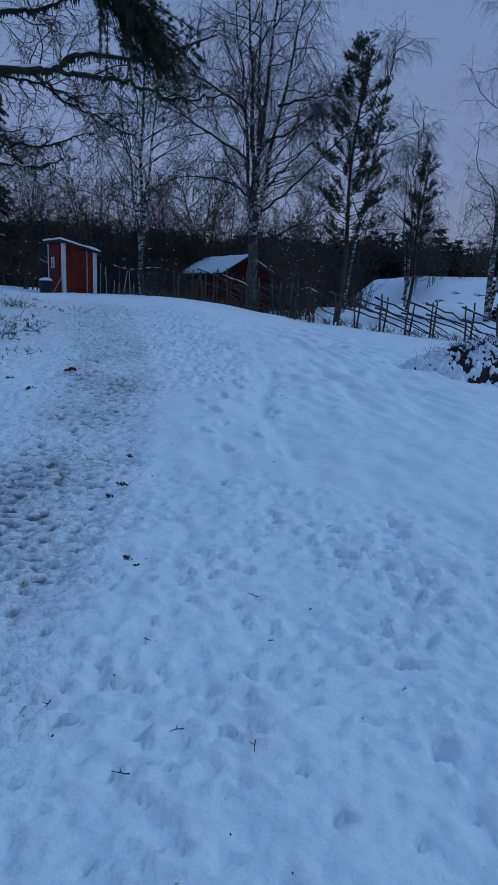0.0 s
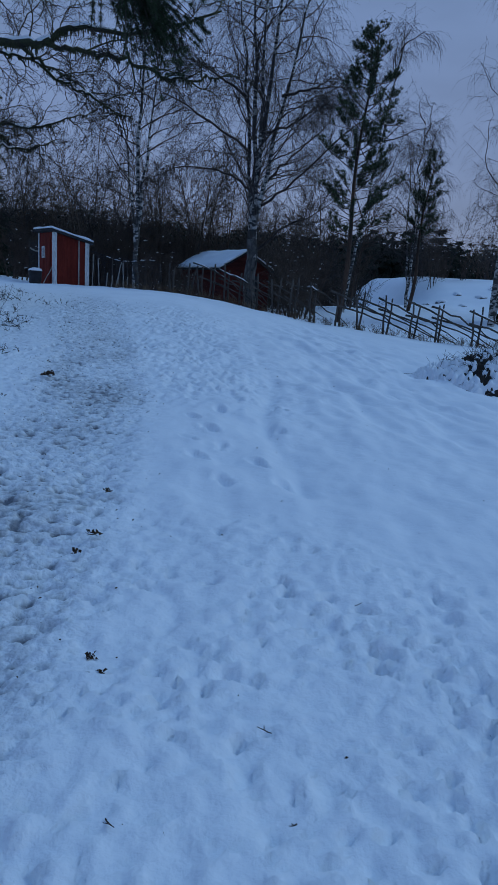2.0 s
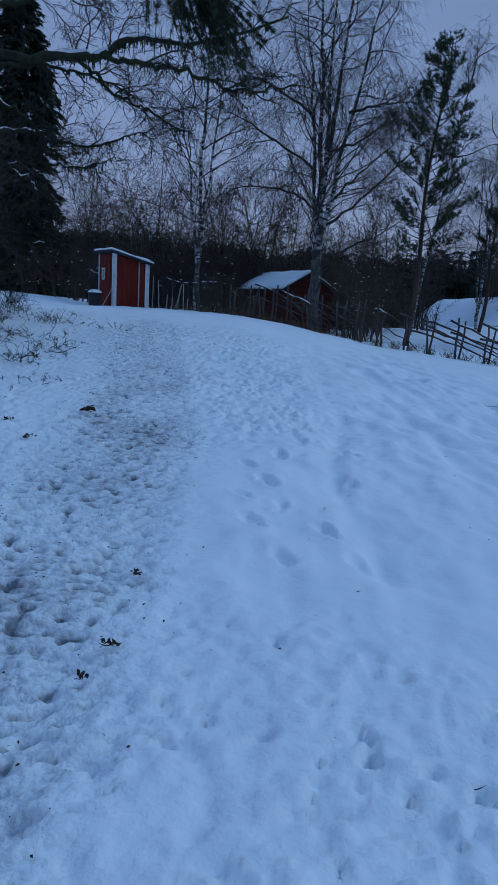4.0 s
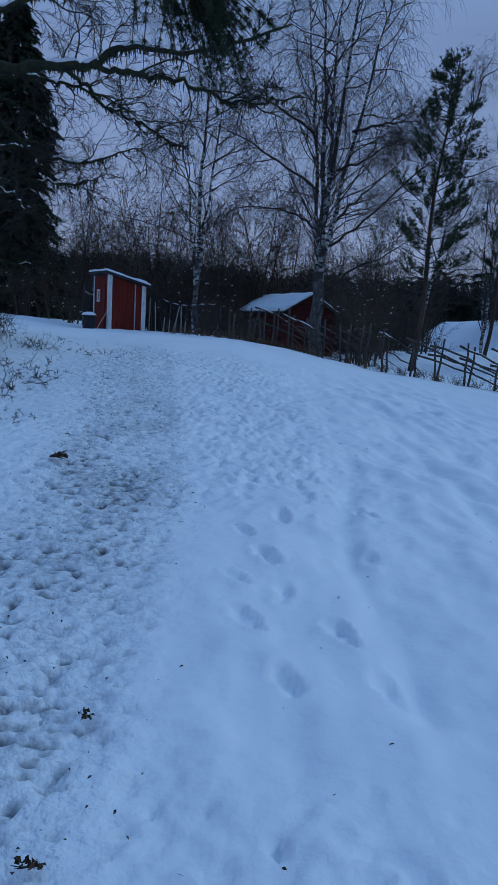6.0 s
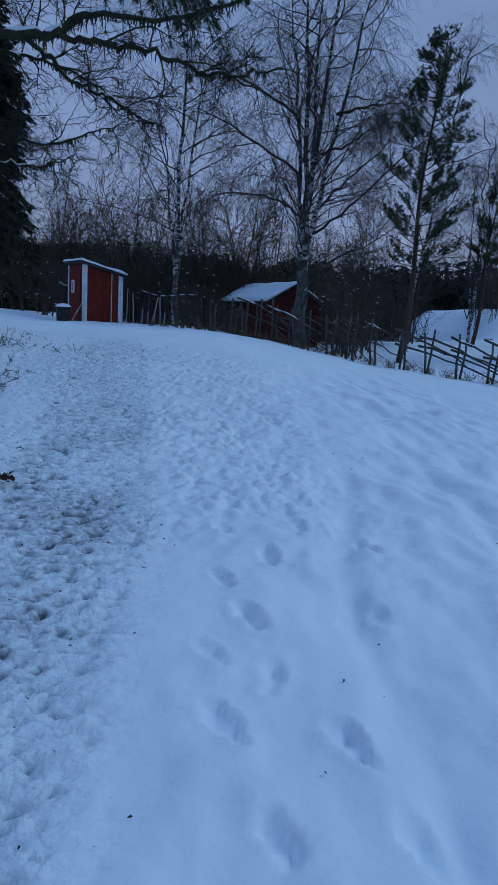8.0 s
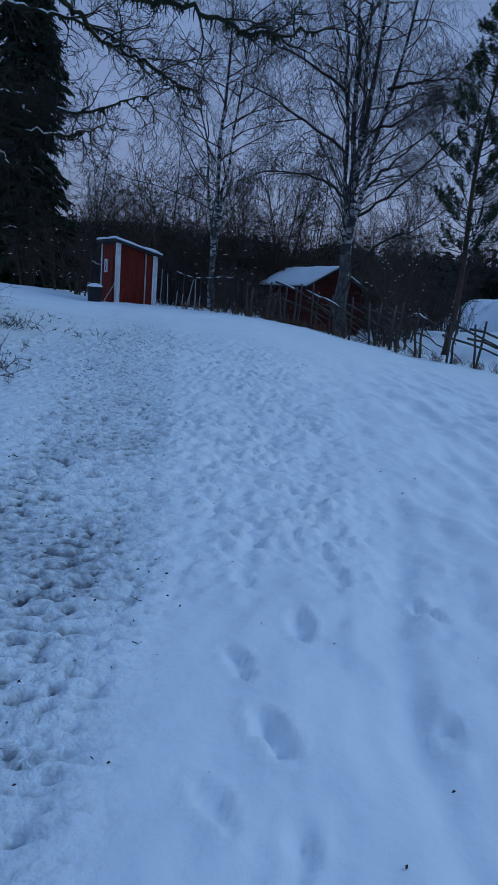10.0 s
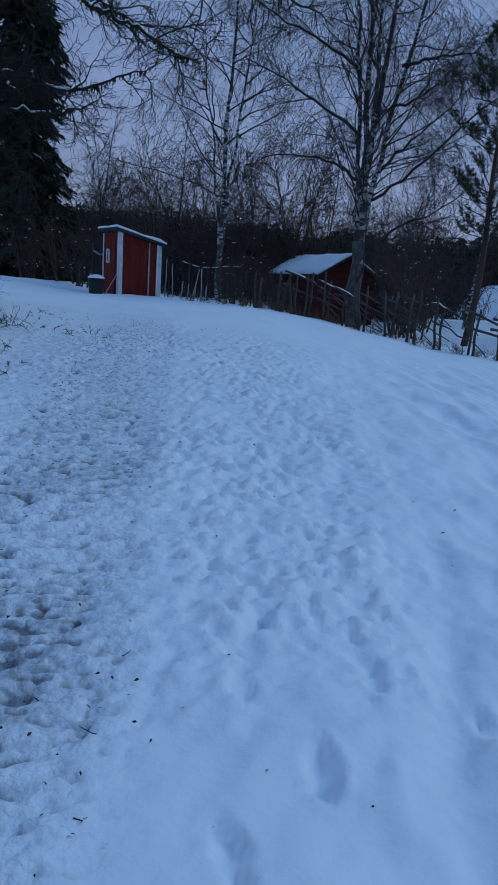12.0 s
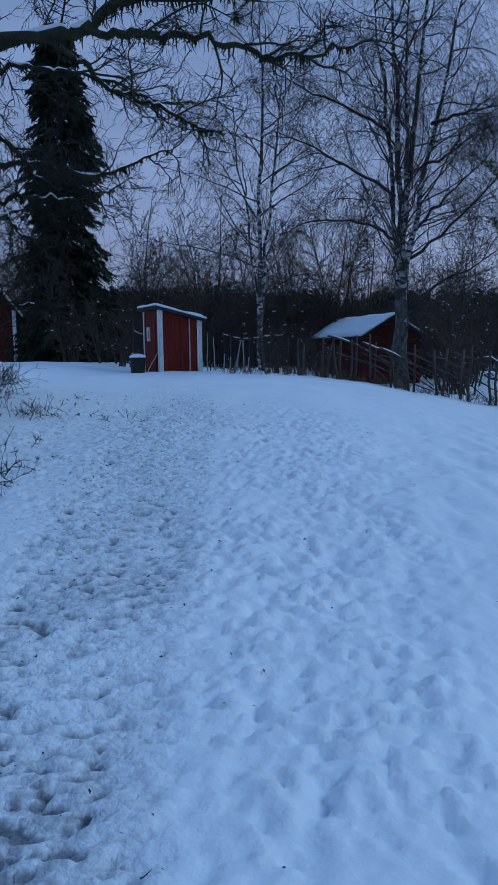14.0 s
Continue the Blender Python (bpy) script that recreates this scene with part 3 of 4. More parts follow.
    tb.link("hose", M_POLE, ob, "pale coiled hose end")


def red_cabin():
    z = 0.42
    ob = thing("cabin", pose(-1.33, 40.38, z, 0, 0, 29), "weathered red timber cabin with snow on its gabled roof", "cabin")
    w, l, eave, rise = 2.63, 4.82, 2.10, 0.757
    bm = bmesh.new()
    prof = [(0, -0.4), (w, -0.4), (w, eave), (w / 2, eave + rise), (0, eave)]
    f = [bm.verts.new((x, 0, h)) for x, h in prof]
    b = [bm.verts.new((x, l, h)) for x, h in prof]
    bm.faces.new(f)
    bm.faces.new(b[::-1])
    for i in range(5):
        j = (i + 1) % 5
        bm.faces.new([f[j], f[i], b[i], b[j]])
    bmesh.ops.recalc_face_normals(bm, faces=bm.faces)
    part("wall", bm, M_REDOLD, ob)
    for k in range(12):
        h0 = -0.05 + k * 0.175
        boxpart("board", (0.0, w, -0.03, -0.004, h0, h0 + 0.163), M_REDOLD, ob, bevel=0.006)
        boxpart("board", (-0.03, -0.004, 0.0, l, h0, h0 + 0.163), M_REDOLD, ob, bevel=0.006)
    for k in range(5):
        h0 = eave + 0.02 + k * 0.175
        half = (w / 2) * (1 - (h0 + 0.16 - eave) / rise)
        if half > 0.08:
            boxpart("board", (w / 2 - half, w / 2 + half, -0.03, -0.004, h0, h0 + 0.163), M_REDOLD, ob, bevel=0.006)
    for dims in ((-0.05, 0.09, -0.05, -0.032, -0.1, eave), (w - 0.09, w + 0.05, -0.05, -0.032, -0.1, eave)):
        boxpart("corner_board", dims, M_REDOLD, ob)
    boxpart("door", (w * 0.52, w * 0.52 + 0.75, -0.06, -0.032, -0.05, 1.75), M_ROOF, ob, "dark plank door")
    roof = bmesh.new()
    gable_roof(roof, w, l, eave, rise, 0.27, 0.09)
    bmesh.ops.translate(roof, verts=roof.verts, vec=(w / 2, 0, 0))
    part("roof", roof, M_ROOF, ob, "dark roof boards")
    run, drop = w / 2 + 0.25, rise * 0.25 / (w / 2)
    for s in (-1, 1):
        cs = [(w / 2, -0.25, eave + rise + 0.09), (w / 2, l + 0.25, eave + rise + 0.09), (w / 2 + s * run, l + 0.25, eave - drop + 0.09), (w / 2 + s * run, -0.25, eave - drop + 0.09)]
        part("roof_snow", snow_sheet(4 + s, cs, 26, 14, 0.12, 0.012), M_SNOWCAP, ob, "layer of snow on the roof", True)


def red_house():
    """The gabled wing of the house behind the spruce."""
    ob = thing("house", pose(-16.9, 40.2, 1.5, 0, 0, 26), "red two-storey board house with white trim and gabled wing", "house")
    w, l, eave, rise = 3.5, 7.0, 2.45, 2.25
    bm = bmesh.new()
    prof = [(-w, -0.6), (0, -0.6), (0, eave), (-w / 2, eave + rise), (-w, eave)]
    f = [bm.verts.new((x, 0, h)) for x, h in prof]
    b = [bm.verts.new((x, l, h)) for x, h in prof]
    bm.faces.new(f)
    bm.faces.new(b[::-1])
    for i in range(5):
        j = (i + 1) % 5
        bm.faces.new([f[j], f[i], b[i], b[j]])
    bmesh.ops.recalc_face_normals(bm, faces=bm.faces)
    part("wall", bm, M_REDOLD, ob)
    for k in range(23):
        x = -w + 0.08 + k * 0.148
        top = eave + rise * (1 - abs(x + 0.035 + w / 2) / (w / 2)) - 0.06
        boxpart("batten", (x, x + 0.05, -0.022, -0.004, -0.5, top), M_REDOLD, ob, bevel=0.004)
    boxpart("corner_board", (-0.13, 0.03, -0.04, -0.024, -0.5, eave - 0.05), M_WHITE, ob, "white corner board")
    boxpart("corner_board", (-w - 0.03, -w + 0.13, -0.04, -0.024, -0.5, eave - 0.05), M_WHITE, ob, "white corner board")
    roof = bmesh.new()
    gable_roof(roof, w, l, eave, rise, 0.35, 0.12)
    bmesh.ops.translate(roof, verts=roof.verts, vec=(-w / 2, 0, 0))
    part("roof", roof, M_ROOF, ob)
    run, drop = w / 2 + 0.33, rise * 0.33 / (w / 2)
    for s in (-1, 1):
        cs = [(-w / 2, -0.33, eave + rise + 0.12), (-w / 2, l, eave + rise + 0.12), (-w / 2 + s * run, l, eave - drop + 0.12), (-w / 2 + s * run, -0.33, eave - drop + 0.12)]
        part("roof_snow", snow_sheet(9 + s, cs, 16, 12, 0.07, 0.02), M_SNOWCAP, ob, "thin snow", True)
        a, c = Vector((-w / 2, -0.36, eave + rise + 0.02)), Vector((-w / 2 + s * run, -0.36, eave - drop + 0.02))
        bm = bmesh.new()
        vs = [bm.verts.new(p) for p in (a, c, c + Vector((0, 0, .13)), a + Vector((0, 0, .13)))]
        ws = [bm.verts.new(v.co + Vector((0, 0.03, 0))) for v in vs]
        bm.faces.new(vs)
        bm.faces.new(ws[::-1])
        for i in range(4):
            bm.faces.new([vs[i], vs[(i + 1) % 4], ws[(i + 1) % 4], ws[i]])
        bmesh.ops.recalc_face_normals(bm, faces=bm.faces)
        part("barge_board", bm, M_POLE, ob, "pale barge board")
    x0, x1, z0, z1 = -2.5, -1.4, 2.05, 3.4
    win = thing("window", pose(0, 0, 0), "", "")
    win.parent = ob
    for dims in ((x0 - .1, x0 + .02, -.06, -.024, z0 - .1, z1 + .1), (x1 - .02, x1 + .1, -.06, -.024, z0 - .1, z1 + .1),
                 (x0 - .1, x1 + .1, -.065, -.026, z1, z1 + .12), (x0 - .14, x1 + .14, -.10, -.024, z0 - .12, z0)):
        boxpart("window_frame", dims, M_WHITE, win)
    boxpart("mullion", ((x0 + x1) / 2 - .03, (x0 + x1) / 2 + .03, -.05, -.02, z0, z1), M_WHITE, win)
    boxpart("pane", (x0, x1, -.02, -.006, z0, z1), M_GLASS, win, bevel=0)
    return ob


outhouse()
black_bin()
straight_pole("stick", (-7.42, 29.42, 1.25), (-7.16, 29.92, 1.95), 0.018, M_POLE, "pale wooden stick leaning on the red outhouse", "stick")
hen_run()
side_net()
for k, (x0, x1, hgt) in enumerate([(-5.92, -5.90, 1.30), (-5.66, -5.72, 1.16), (-5.40, -5.36, 0.64), (-5.20, -5.17, 0.55),
                                   (-5.06, -4.84, 1.05), (-4.98, -4.94, 0.5), (-4.74, -4.78, 1.05), (-4.62, -4.60, 0.52)]):
    straight_pole("pole", (x0, 31.0, 1.2), (x1, 31.05, 1.2 + hgt), 0.024, M_POLE, "pale bare wooden pole stuck in the snow", "pole", "poles beside the outhouse")
red_cabin()
red_house()


# ---- round-pole fence ----
def beside_cabin(x):
    return -1.4 < x < 2.2


def pole_fence():
    rng = random.Random(21)
    ob = thing("pole_fence", pose(0, 0, 0), "old grey round-pole fence with slanting rails", "fence")
    spots = []
    for x in (-2.6, -2.05, -1.6, -1.25, -0.74, -0.28, 0.19, 0.84, 1.4, 2.07, 2.87, 3.5, 4.3, 5.12, 5.89, 6.97, 7.9, 8.8):
        y = 26.7 - 0.27 * x
        spots.append(Vector((x, y, ground_at(x, y))))
    for i, p in enumerate(spots):
        lean = Vector((rng.uniform(-0.03, 0.14), rng.uniform(-.04, .04), 0))
        for s in (-1, 1):
            top = p + Vector((s * 0.05, s * 0.07, rng.uniform(1.0, 1.28) * (0.8 if p.x < -1.4 else 1.0))) + lean * rng.uniform(0.3, 2.2) + Vector((s * rng.uniform(-.02, .12), 0, 0))
            foot = p + Vector((s * 0.05 + rng.uniform(-.05, .05), s * 0.07, -0.2))
            pts = [foot.lerp(top, k / 4) + rvec(rng) * 0.012 for k in range(5)]
            tb = Tubes()
            tb.add(pts, taper(0.036, 0.026, 5), 7)
            tb.link("post", M_POST, ob)
        for level in (() if p.x < -1.7 else (0, 1)):
            span = rng.uniform(0.9, 1.3) if beside_cabin(p.x) else rng.uniform(1.9, 2.6)
            if i + 3 >= len(spots) + 2:
                continue
            q = Vector((p.x + span, 26.7 - 0.27 * (p.x + span), 0))
            hi = rng.uniform(0.92, 1.12) - 0.32 * level
            lo = max(0.06, hi - rng.uniform(0.4, 0.55) * span)
            a = p + Vector((-0.25, 0.05, hi + 0.05))
            c = Vector((q.x, q.y, ground_at(q.x, q.y) + lo))
            pts = [a.lerp(c, k / 8) + rvec(rng) * 0.022 + Vector((0, 0, 0.10 * math.sin(k / 8 * math.pi))) for k in range(9)]
            tb = Tubes()
            tb.add(pts, taper(0.036, 0.016, 9) if p.x > 2.5 else taper(0.027, 0.013, 9), 6)
            rail = tb.link("rail", M_POST, ob)
            if level == 0 and rng.random() < 0.5:
                ts = Tubes()
                ts.add([v + Vector((0, 0, 0.022)) for v in pts[:4]], [0.006, 0.022, 0.019, 0.006], 6)
                ts.link("rail_snow", M_SNOWCAP, rail, "strip of snow on the rail")
    return ob


pole_fence()


# ---- trees ----
def birch(name, x, y, stems, hgt, seed, label, twig=5, hang=7, sink=0.2, fork=0.0, boughs=(), base=()):
    """stems: lean x, lean y, part of the height, base radius; boughs: lines of long arching limbs."""
    rng = random.Random(seed)
    z = ground_at(x, y) - sink
    ob = thing(name, pose(x, y, z), label, "tree")
    for lx, ly, part_h, r in stems:
        h = hgt * part_h
        n = 12
        pts = [Vector((lx * 0.03, ly * 0.03, 0))]
        for k in range(1, n + 1):
            u = k / n
            v = max(0.0, u - fork) / (1 - fork)
            pts.append(Vector((lx * (0.03 + 0.97 * v), ly * (0.03 + 0.97 * v), h * u)) + Vector((rng.gauss(0, .05), rng.gauss(0, .05), 0)))
        tb = Tubes()
        tb.add(pts, [r * (1 - u / n) ** 0.8 + 0.012 for u in range(n + 1)], 9)
        trunk = tb.link("trunk", M_BIRCH, ob, "pale birch bark with dark patches")
        limbs, twigs = Tubes(), Tubes()
        sprout(rng, {"limb": limbs, "twig": twigs}, pts, r,
               [(int(1.7 * h), 0.26, h * 0.32, (30, 68), 9, 0.17, 0.2, 0.027, 5, "limb"),
                (int(twig * 1.2), 0.2, h * 0.105, (25, 60), 5, 0.12, -0.3, 0.0085, 3, "twig"),
                (int(hang * 1.25), 0.1, 0.9, (20, 70), 2, 0.12, -1.7, 0.0050, 3, "twig")])
        limbs.link("limb", M_TWIG, trunk, kind="stuff")
        twigs.link("twig", M_TWIG, trunk, "fine hanging dark twigs", kind="stuff")
    for k, line in enumerate(boughs):
        pts = smooth_line(line, 12)
        pts = [pts[0]] + [p + rvec(rng) * 0.035 for p in pts[1:]]
        tb, twigs = Tubes(), Tubes()
        tb.add(pts, taper(0.062, 0.014, 13), 6)
        bough = tb.link("bough", M_TWIG, ob, "long dark arching bough")
        sprout(rng, {"twig": twigs}, pts, 0.05,
               [(16, 0.22, 1.7, (25, 62), 6, 0.12, 0.1, 0.016, 4, "twig"),
                (8, 0.2, 0.8, (25, 60), 4, 0.14, -0.4, 0.008, 3, "twig"),
                (6, 0.1, 0.5, (20, 70), 3, 0.12, -1.5, 0.0052, 3, "twig")])
        twigs.link("twig", M_TWIG, bough, "fine hanging dark twigs", kind="stuff")
    if base:
        top, r = base
        tb = Tubes()
        tb.add([Vector((0.05 * math.sin(k * 1.1), 0.04 * math.cos(k), top * k / 9)) for k in range(10)],
               [r * (1.25 if k == 0 else 1.08 - 0.028 * k + rng.uniform(-0.05, 0.05)) for k in range(10)], 11)
        tb.link("trunk_base", M_OLDBIRCH, ob, "dark fissured bark with pale patches")
    return ob


def pine(name, x, y, hgt, seed, label, first=0.33, reach=1.5, tufts=9):
    rng = random.Random(seed)
    ob = thing(name, pose(x, y, ground_at(x, y) - 0.2), label, "tree")
    pts = [Vector((0.1 * math.sin(k * 0.6) + 0.05 * k, 0.1 * math.cos(k * 0.5), hgt * k / 14)) for k in range(15)]
    tb = Tubes()
    tb.add(pts, [0.095 * (1 - k / 15) + 0.012 for k in range(15)], 8)
    tb.link("trunk", M_PINEBARK, ob)
    limbs, needles = Tubes(), Tubes()
    n = int(hgt * 8)
    for i in range(n):
        t = first + (0.99 - first) * (i + rng.random()) / n
        p, d = along(pts, t)
        env = (1 - t) ** 0.55 * min(1, (t - first) * 5 + 0.35)
        ln = reach * env * rng.uniform(0.55, 1.2) + 0.15
        sub = bent(rng, p, aside(rng, d, radians(rng.uniform(60, 92))), ln, 6, 0.09, 0.40)
        limbs.add(sub, taper(0.02, 0.008, 7), 4)
        for _ in range(int(3 + tufts * ln / 1.2) if rng.random() < 0.8 else 1):
            q, e = along(sub, rng.uniform(0.35, 1.0))
            tw = bent(rng, q, aside(rng, (e + Vector((0, 0, 0.8))).normalized(), radians(rng.uniform(10, 40))), rng.uniform(.15, .4), 2, 0.05, 0.5)
            limbs.add(tw, [0.006, 0.005, 0.004], 3)
            needle_tuft(rng, needles, tw[1], (tw[2] - tw[0]).normalized(), 15, 0.15, 0.0075)
            needle_tuft(rng, needles, tw[2], (tw[2] - tw[0]).normalized(), 17, 0.14, 0.0075)
    limbs.link("limb", M_TWIG, ob, kind="stuff")
    needles.link("crown", M_NEEDLE, ob, "dark green needle tufts", smooth=False)
    return ob


def spruce(name, x, y, hgt, width, seed, label, dense=62):
    rng = random.Random(seed)
    ob = thing(name, pose(x, y, ground_at(x, y) - 0.2), label, "tree")
    tb = Tubes()
    pts = [Vector((0.10 * math.sin(k), 0.1 * math.cos(k * 1.3), hgt * k / 12)) for k in range(13)]
    tb.add(pts, [0.22 * (1 - k / 12.3) + 0.01 for k in range(13)], 8)
    tb.link("trunk", M_BARK, ob)
    crown = Tubes()
    n = int(hgt * dense)
    for i in range(n):
        t = 0.02 + 0.975 * (i + rng.random()) / n
        p, d = along(pts, t)
        env = ((1 - t) ** 0.5) * (0.9 + 0.08 * math.sin(t * 23) + 0.12 * math.sin(t * 9 + 1)) * rng.uniform(0.65, 1.12)
        a = rng.uniform(0, 2 * math.pi)
        out = Vector((math.cos(a), math.sin(a), -0.25))
        sub = bent(rng, p, out.normalized(), width * env + 0.1, 5, 0.06, -0.2)
        crown.add(sub, taper(0.014, 0.005, 6), 3)
        for k in range(int(34 + 50 * env)):
            q, e = along(sub, rng.uniform(0.25, 1.0))
            side = e.cross(Vector((0, 0, 1))).normalized() * rng.choice((-1, 1))
            tip = q + (e * rng.uniform(.4, 1) + side * rng.uniform(.2, .9) + Vector((0, 0, rng.uniform(-1.1, .1)))).normalized() * rng.uniform(.18, .42)
            s = Vector((rng.gauss(0, 1), rng.gauss(0, 1), rng.gauss(0, .5))).normalized() * 0.048
            m = q.lerp(tip, 0.5)
            crown.tri(q - s * .6, m + s, tip)
            crown.tri(q + s * .6, m - s, tip)
    crown.link("crown", M_SPRUCE, ob, "dense dark hanging needle sprays", smooth=False)
    return ob


birch("birch_tree", 0.05, 33.6, [(-1.0, 0.4, 0.98, .10), (-0.45, 0.5, 1.08, .13), (0.25, -0.3, 1.05, .10), (0.95, 0.3, 1.1, .13), (2.2, 0.2, 1.02, .11)],
      14.0, 11, "large many-stemmed bare birch behind the pole fence", 5, 7, fork=0.29, base=(3.3, .25),
      boughs=[[(.15, 0, 4.6), (.9, -.3, 5.0), (1.9, -.5, 5.9), (3.4, -.6, 7.4), (4.3, -.6, 8.0)],
              [(.1, 0, 2.7), (.6, .3, 3.2), (1.4, .6, 3.9), (2.3, .9, 4.3), (3.5, 1.2, 5.2)],
              [(.3, 0, 5.3), (1.0, .5, 6.2), (2.0, .9, 7.2), (3.3, 1.2, 8.5)],
              [(-.1, 0, 5.2), (-.8, .4, 5.7), (-1.6, .7, 6.0), (-3.0, 1.0, 6.1), (-4.2, 1.2, 5.7)],
              [(-.2, 0, 6.6), (-1.1, -.3, 7.2), (-2.1, -.5, 7.7), (-3.1, -.7, 8.3), (-4.1, -.8, 8.7)],
              [(-.5, 0, 8.7), (-1.6, .4, 9.5), (-2.9, .6, 10.2), (-4.2, .8, 11.0)],
              [(.4, 0, 7.4), (1.5, -.4, 7.8), (2.8, -.7, 8.6)],
              [(.9, 0, 8.8), (2.2, .3, 9.2), (3.5, .5, 9.4)]])
birch("birch_tree", -4.85, 35.0, [(0.1, 0.1, 1.0, .09), (0.9, 0.3, 0.85, .055), (-1.0, .2, .75, .045)], 13.0, 12, "slender bare birch with pale trunk beside the outhouse", 5, 7, fork=.22, base=(3.3, .10))
birch("birch_tree", 10.35, 34.2, [(0.4, 0.1, 1.0, .13), (1.7, 0.2, 0.8, .08)], 14.5, 13, "tall bare birch with white trunk at the field", 5, 7)
birch("birch_tree", 11.1, 33.4, [(0.6, 0.1, 1.0, .055)], 9.0, 14, "slim leaning birch with white trunk", 3, 5)
birch("birch_tree", 11.7, 33.6, [(0.9, 0.1, 1.0, .055)], 9.5, 15, "slim leaning birch with white trunk", 3, 5)
birch("birch_tree", 4.55, 39.0, [(2.0, 0.1, 1.0, .065)], 12.8, 16, "tall bare birch with drooping top behind the pine", 6, 9)
birch("birch_tree", 8.9, 45.0, [(0.2, 0.1, 1.0, .07), (-0.5, 0.1, .85, .05), (0.6, .2, .9, .05)], 10.2, 17, "dense bare birch at the edge of the field", 5, 8)
pine("pine_tree", 3.35, 30.3, 10.4, 31, "slender dark pine behind the pole fence", 0.3, 2.1, 19)
pine("pine_tree", 8.6, 43.0, 8.2, 32, "young pine with green crown", 0.42, 1.3, 14)
spruce("spruce_tree", -13.1, 37.2, 13.4, 2.6, 41, "tall narrow dark spruce beside the red house")
spruce("spruce_tree", 12.7, 37.0, 8.9, 1.7, 42, "dark spruce at the edge of the field", 26)
spruce("spruce_tree", 14.6, 38.0, 10.2, 2.0, 43, "tall dark spruce at the edge of the field", 26)


# ---- the mossy old tree that reaches over the slope ----
def old_tree():
    rng = random.Random(77)
    ob = thing("old_tree", pose(-7.8, 18.0, 1.1), "old bare tree with long moss-covered boughs", "tree")
    base = Vector((-7.8, 18.0, 1.1))

    def local(pts):
        return [Vector(p) - base for p in pts]

    trunk = smooth_line(local([(-7.8, 18, 0.9), (-7.75, 18, 3.5), (-7.85, 18.1, 6.5), (-7.6, 18.2, 9.5), (-7.5, 18.2, 12)]), 16)
    tb = Tubes()
    tb.add(trunk, taper(0.24, 0.09, 17), 10)
    tb.link("trunk", M_BARK, ob)
    second = smooth_line(local([(-7.72, 18.05, 1.0), (-7.4, 18.15, 2.4), (-7.26, 18.2, 4.6), (-7.3, 18.3, 7.0), (-7.05, 18.4, 9.6), (-6.9, 18.4, 11.5)]), 16)
    tb = Tubes()
    tb.add(second, taper(0.19, 0.07, 17), 10)
    tb.link("trunk", M_BARK, ob)
    boughs = [
        ([(-7.7, 18, 4.6), (-6.9, 18.5, 4.4), (-6.1, 18.7, 3.9), (-5.6, 18.9, 3.4)], .05, .01),
        ([(-7.3, 18.2, 5.6), (-6.4, 18.8, 5.3), (-5.8, 19, 4.7), (-5.3, 19.1, 4.3)], .05, .01),
        ([(-7.8, 18, 4.0), (-8.3, 17.4, 4.6), (-8.0, 16.7, 4.9), (-7.4, 16.2, 4.6)], .05, .01),
        ([(-7.8, 18.0, 5.0), (-6.6, 17.3, 5.85), (-5.27, 17, 5.84), (-4.54, 17, 5.87), (-4.13, 17, 5.88), (-3.87, 17, 6.1), (-3.46, 17, 6.2), (-2.46, 17, 6.15), (-1.6, 17, 6.35), (-0.8, 16.9, 6.6)], .115, .022),
        ([(-4.13, 17, 5.88), (-3.6, 17, 5.82), (-3.04, 17, 5.74), (-2.34, 17, 5.6), (-1.86, 17, 5.42), (-1.25, 17, 5.39), (-0.6, 17, 5.5)], .06, .015),
        ([(-7.75, 18, 6.6), (-6.4, 17.5, 6.8), (-5.21, 17, 6.93), (-4.52, 17, 7.0), (-3.83, 17, 7.22), (-2.9, 17, 7.5)], .085, .02),
        ([(-4.75, 17.1, 5.87), (-4.5, 17.8, 5.8), (-4.15, 18, 5.5), (-3.6, 18, 5.28), (-3.03, 18, 5.0), (-2.6, 18.1, 4.85)], .045, .01),
        ([(-7.8, 18.3, 4.2), (-7.75, 20, 5.0), (-7.41, 21, 5.36), (-6.58, 21, 5.34), (-6.1, 21, 5.13), (-5.35, 21, 5.1), (-4.61, 21, 5.33), (-3.88, 21, 5.57)], .07, .012),
        ([(-7.8, 18.2, 5.7), (-6.9, 18.8, 6.2), (-6.3, 19, 6.25), (-5.61, 19, 6.23), (-5.11, 19, 6.12), (-4.4, 19, 5.9), (-3.8, 19.1, 5.6)], .06, .012),
        ([(-7.8, 18, 3.6), (-6.9, 18.6, 4.1), (-6.0, 19, 4.35), (-5.2, 19.2, 4.3), (-4.5, 19.4, 4.55)], .05, .01),
        ([(-7.6, 18.2, 8.5), (-6.4, 17.8, 8.3), (-5.2, 17.4, 8.1), (-4.2, 17.2, 8.35), (-3.2, 17.2, 8.2)], .07, .012),
        ([(-7.8, 18, 2.6), (-6.9, 18.4, 2.8), (-6.1, 18.8, 2.65), (-5.4, 19.0, 2.8)], .04, .008),
    ]
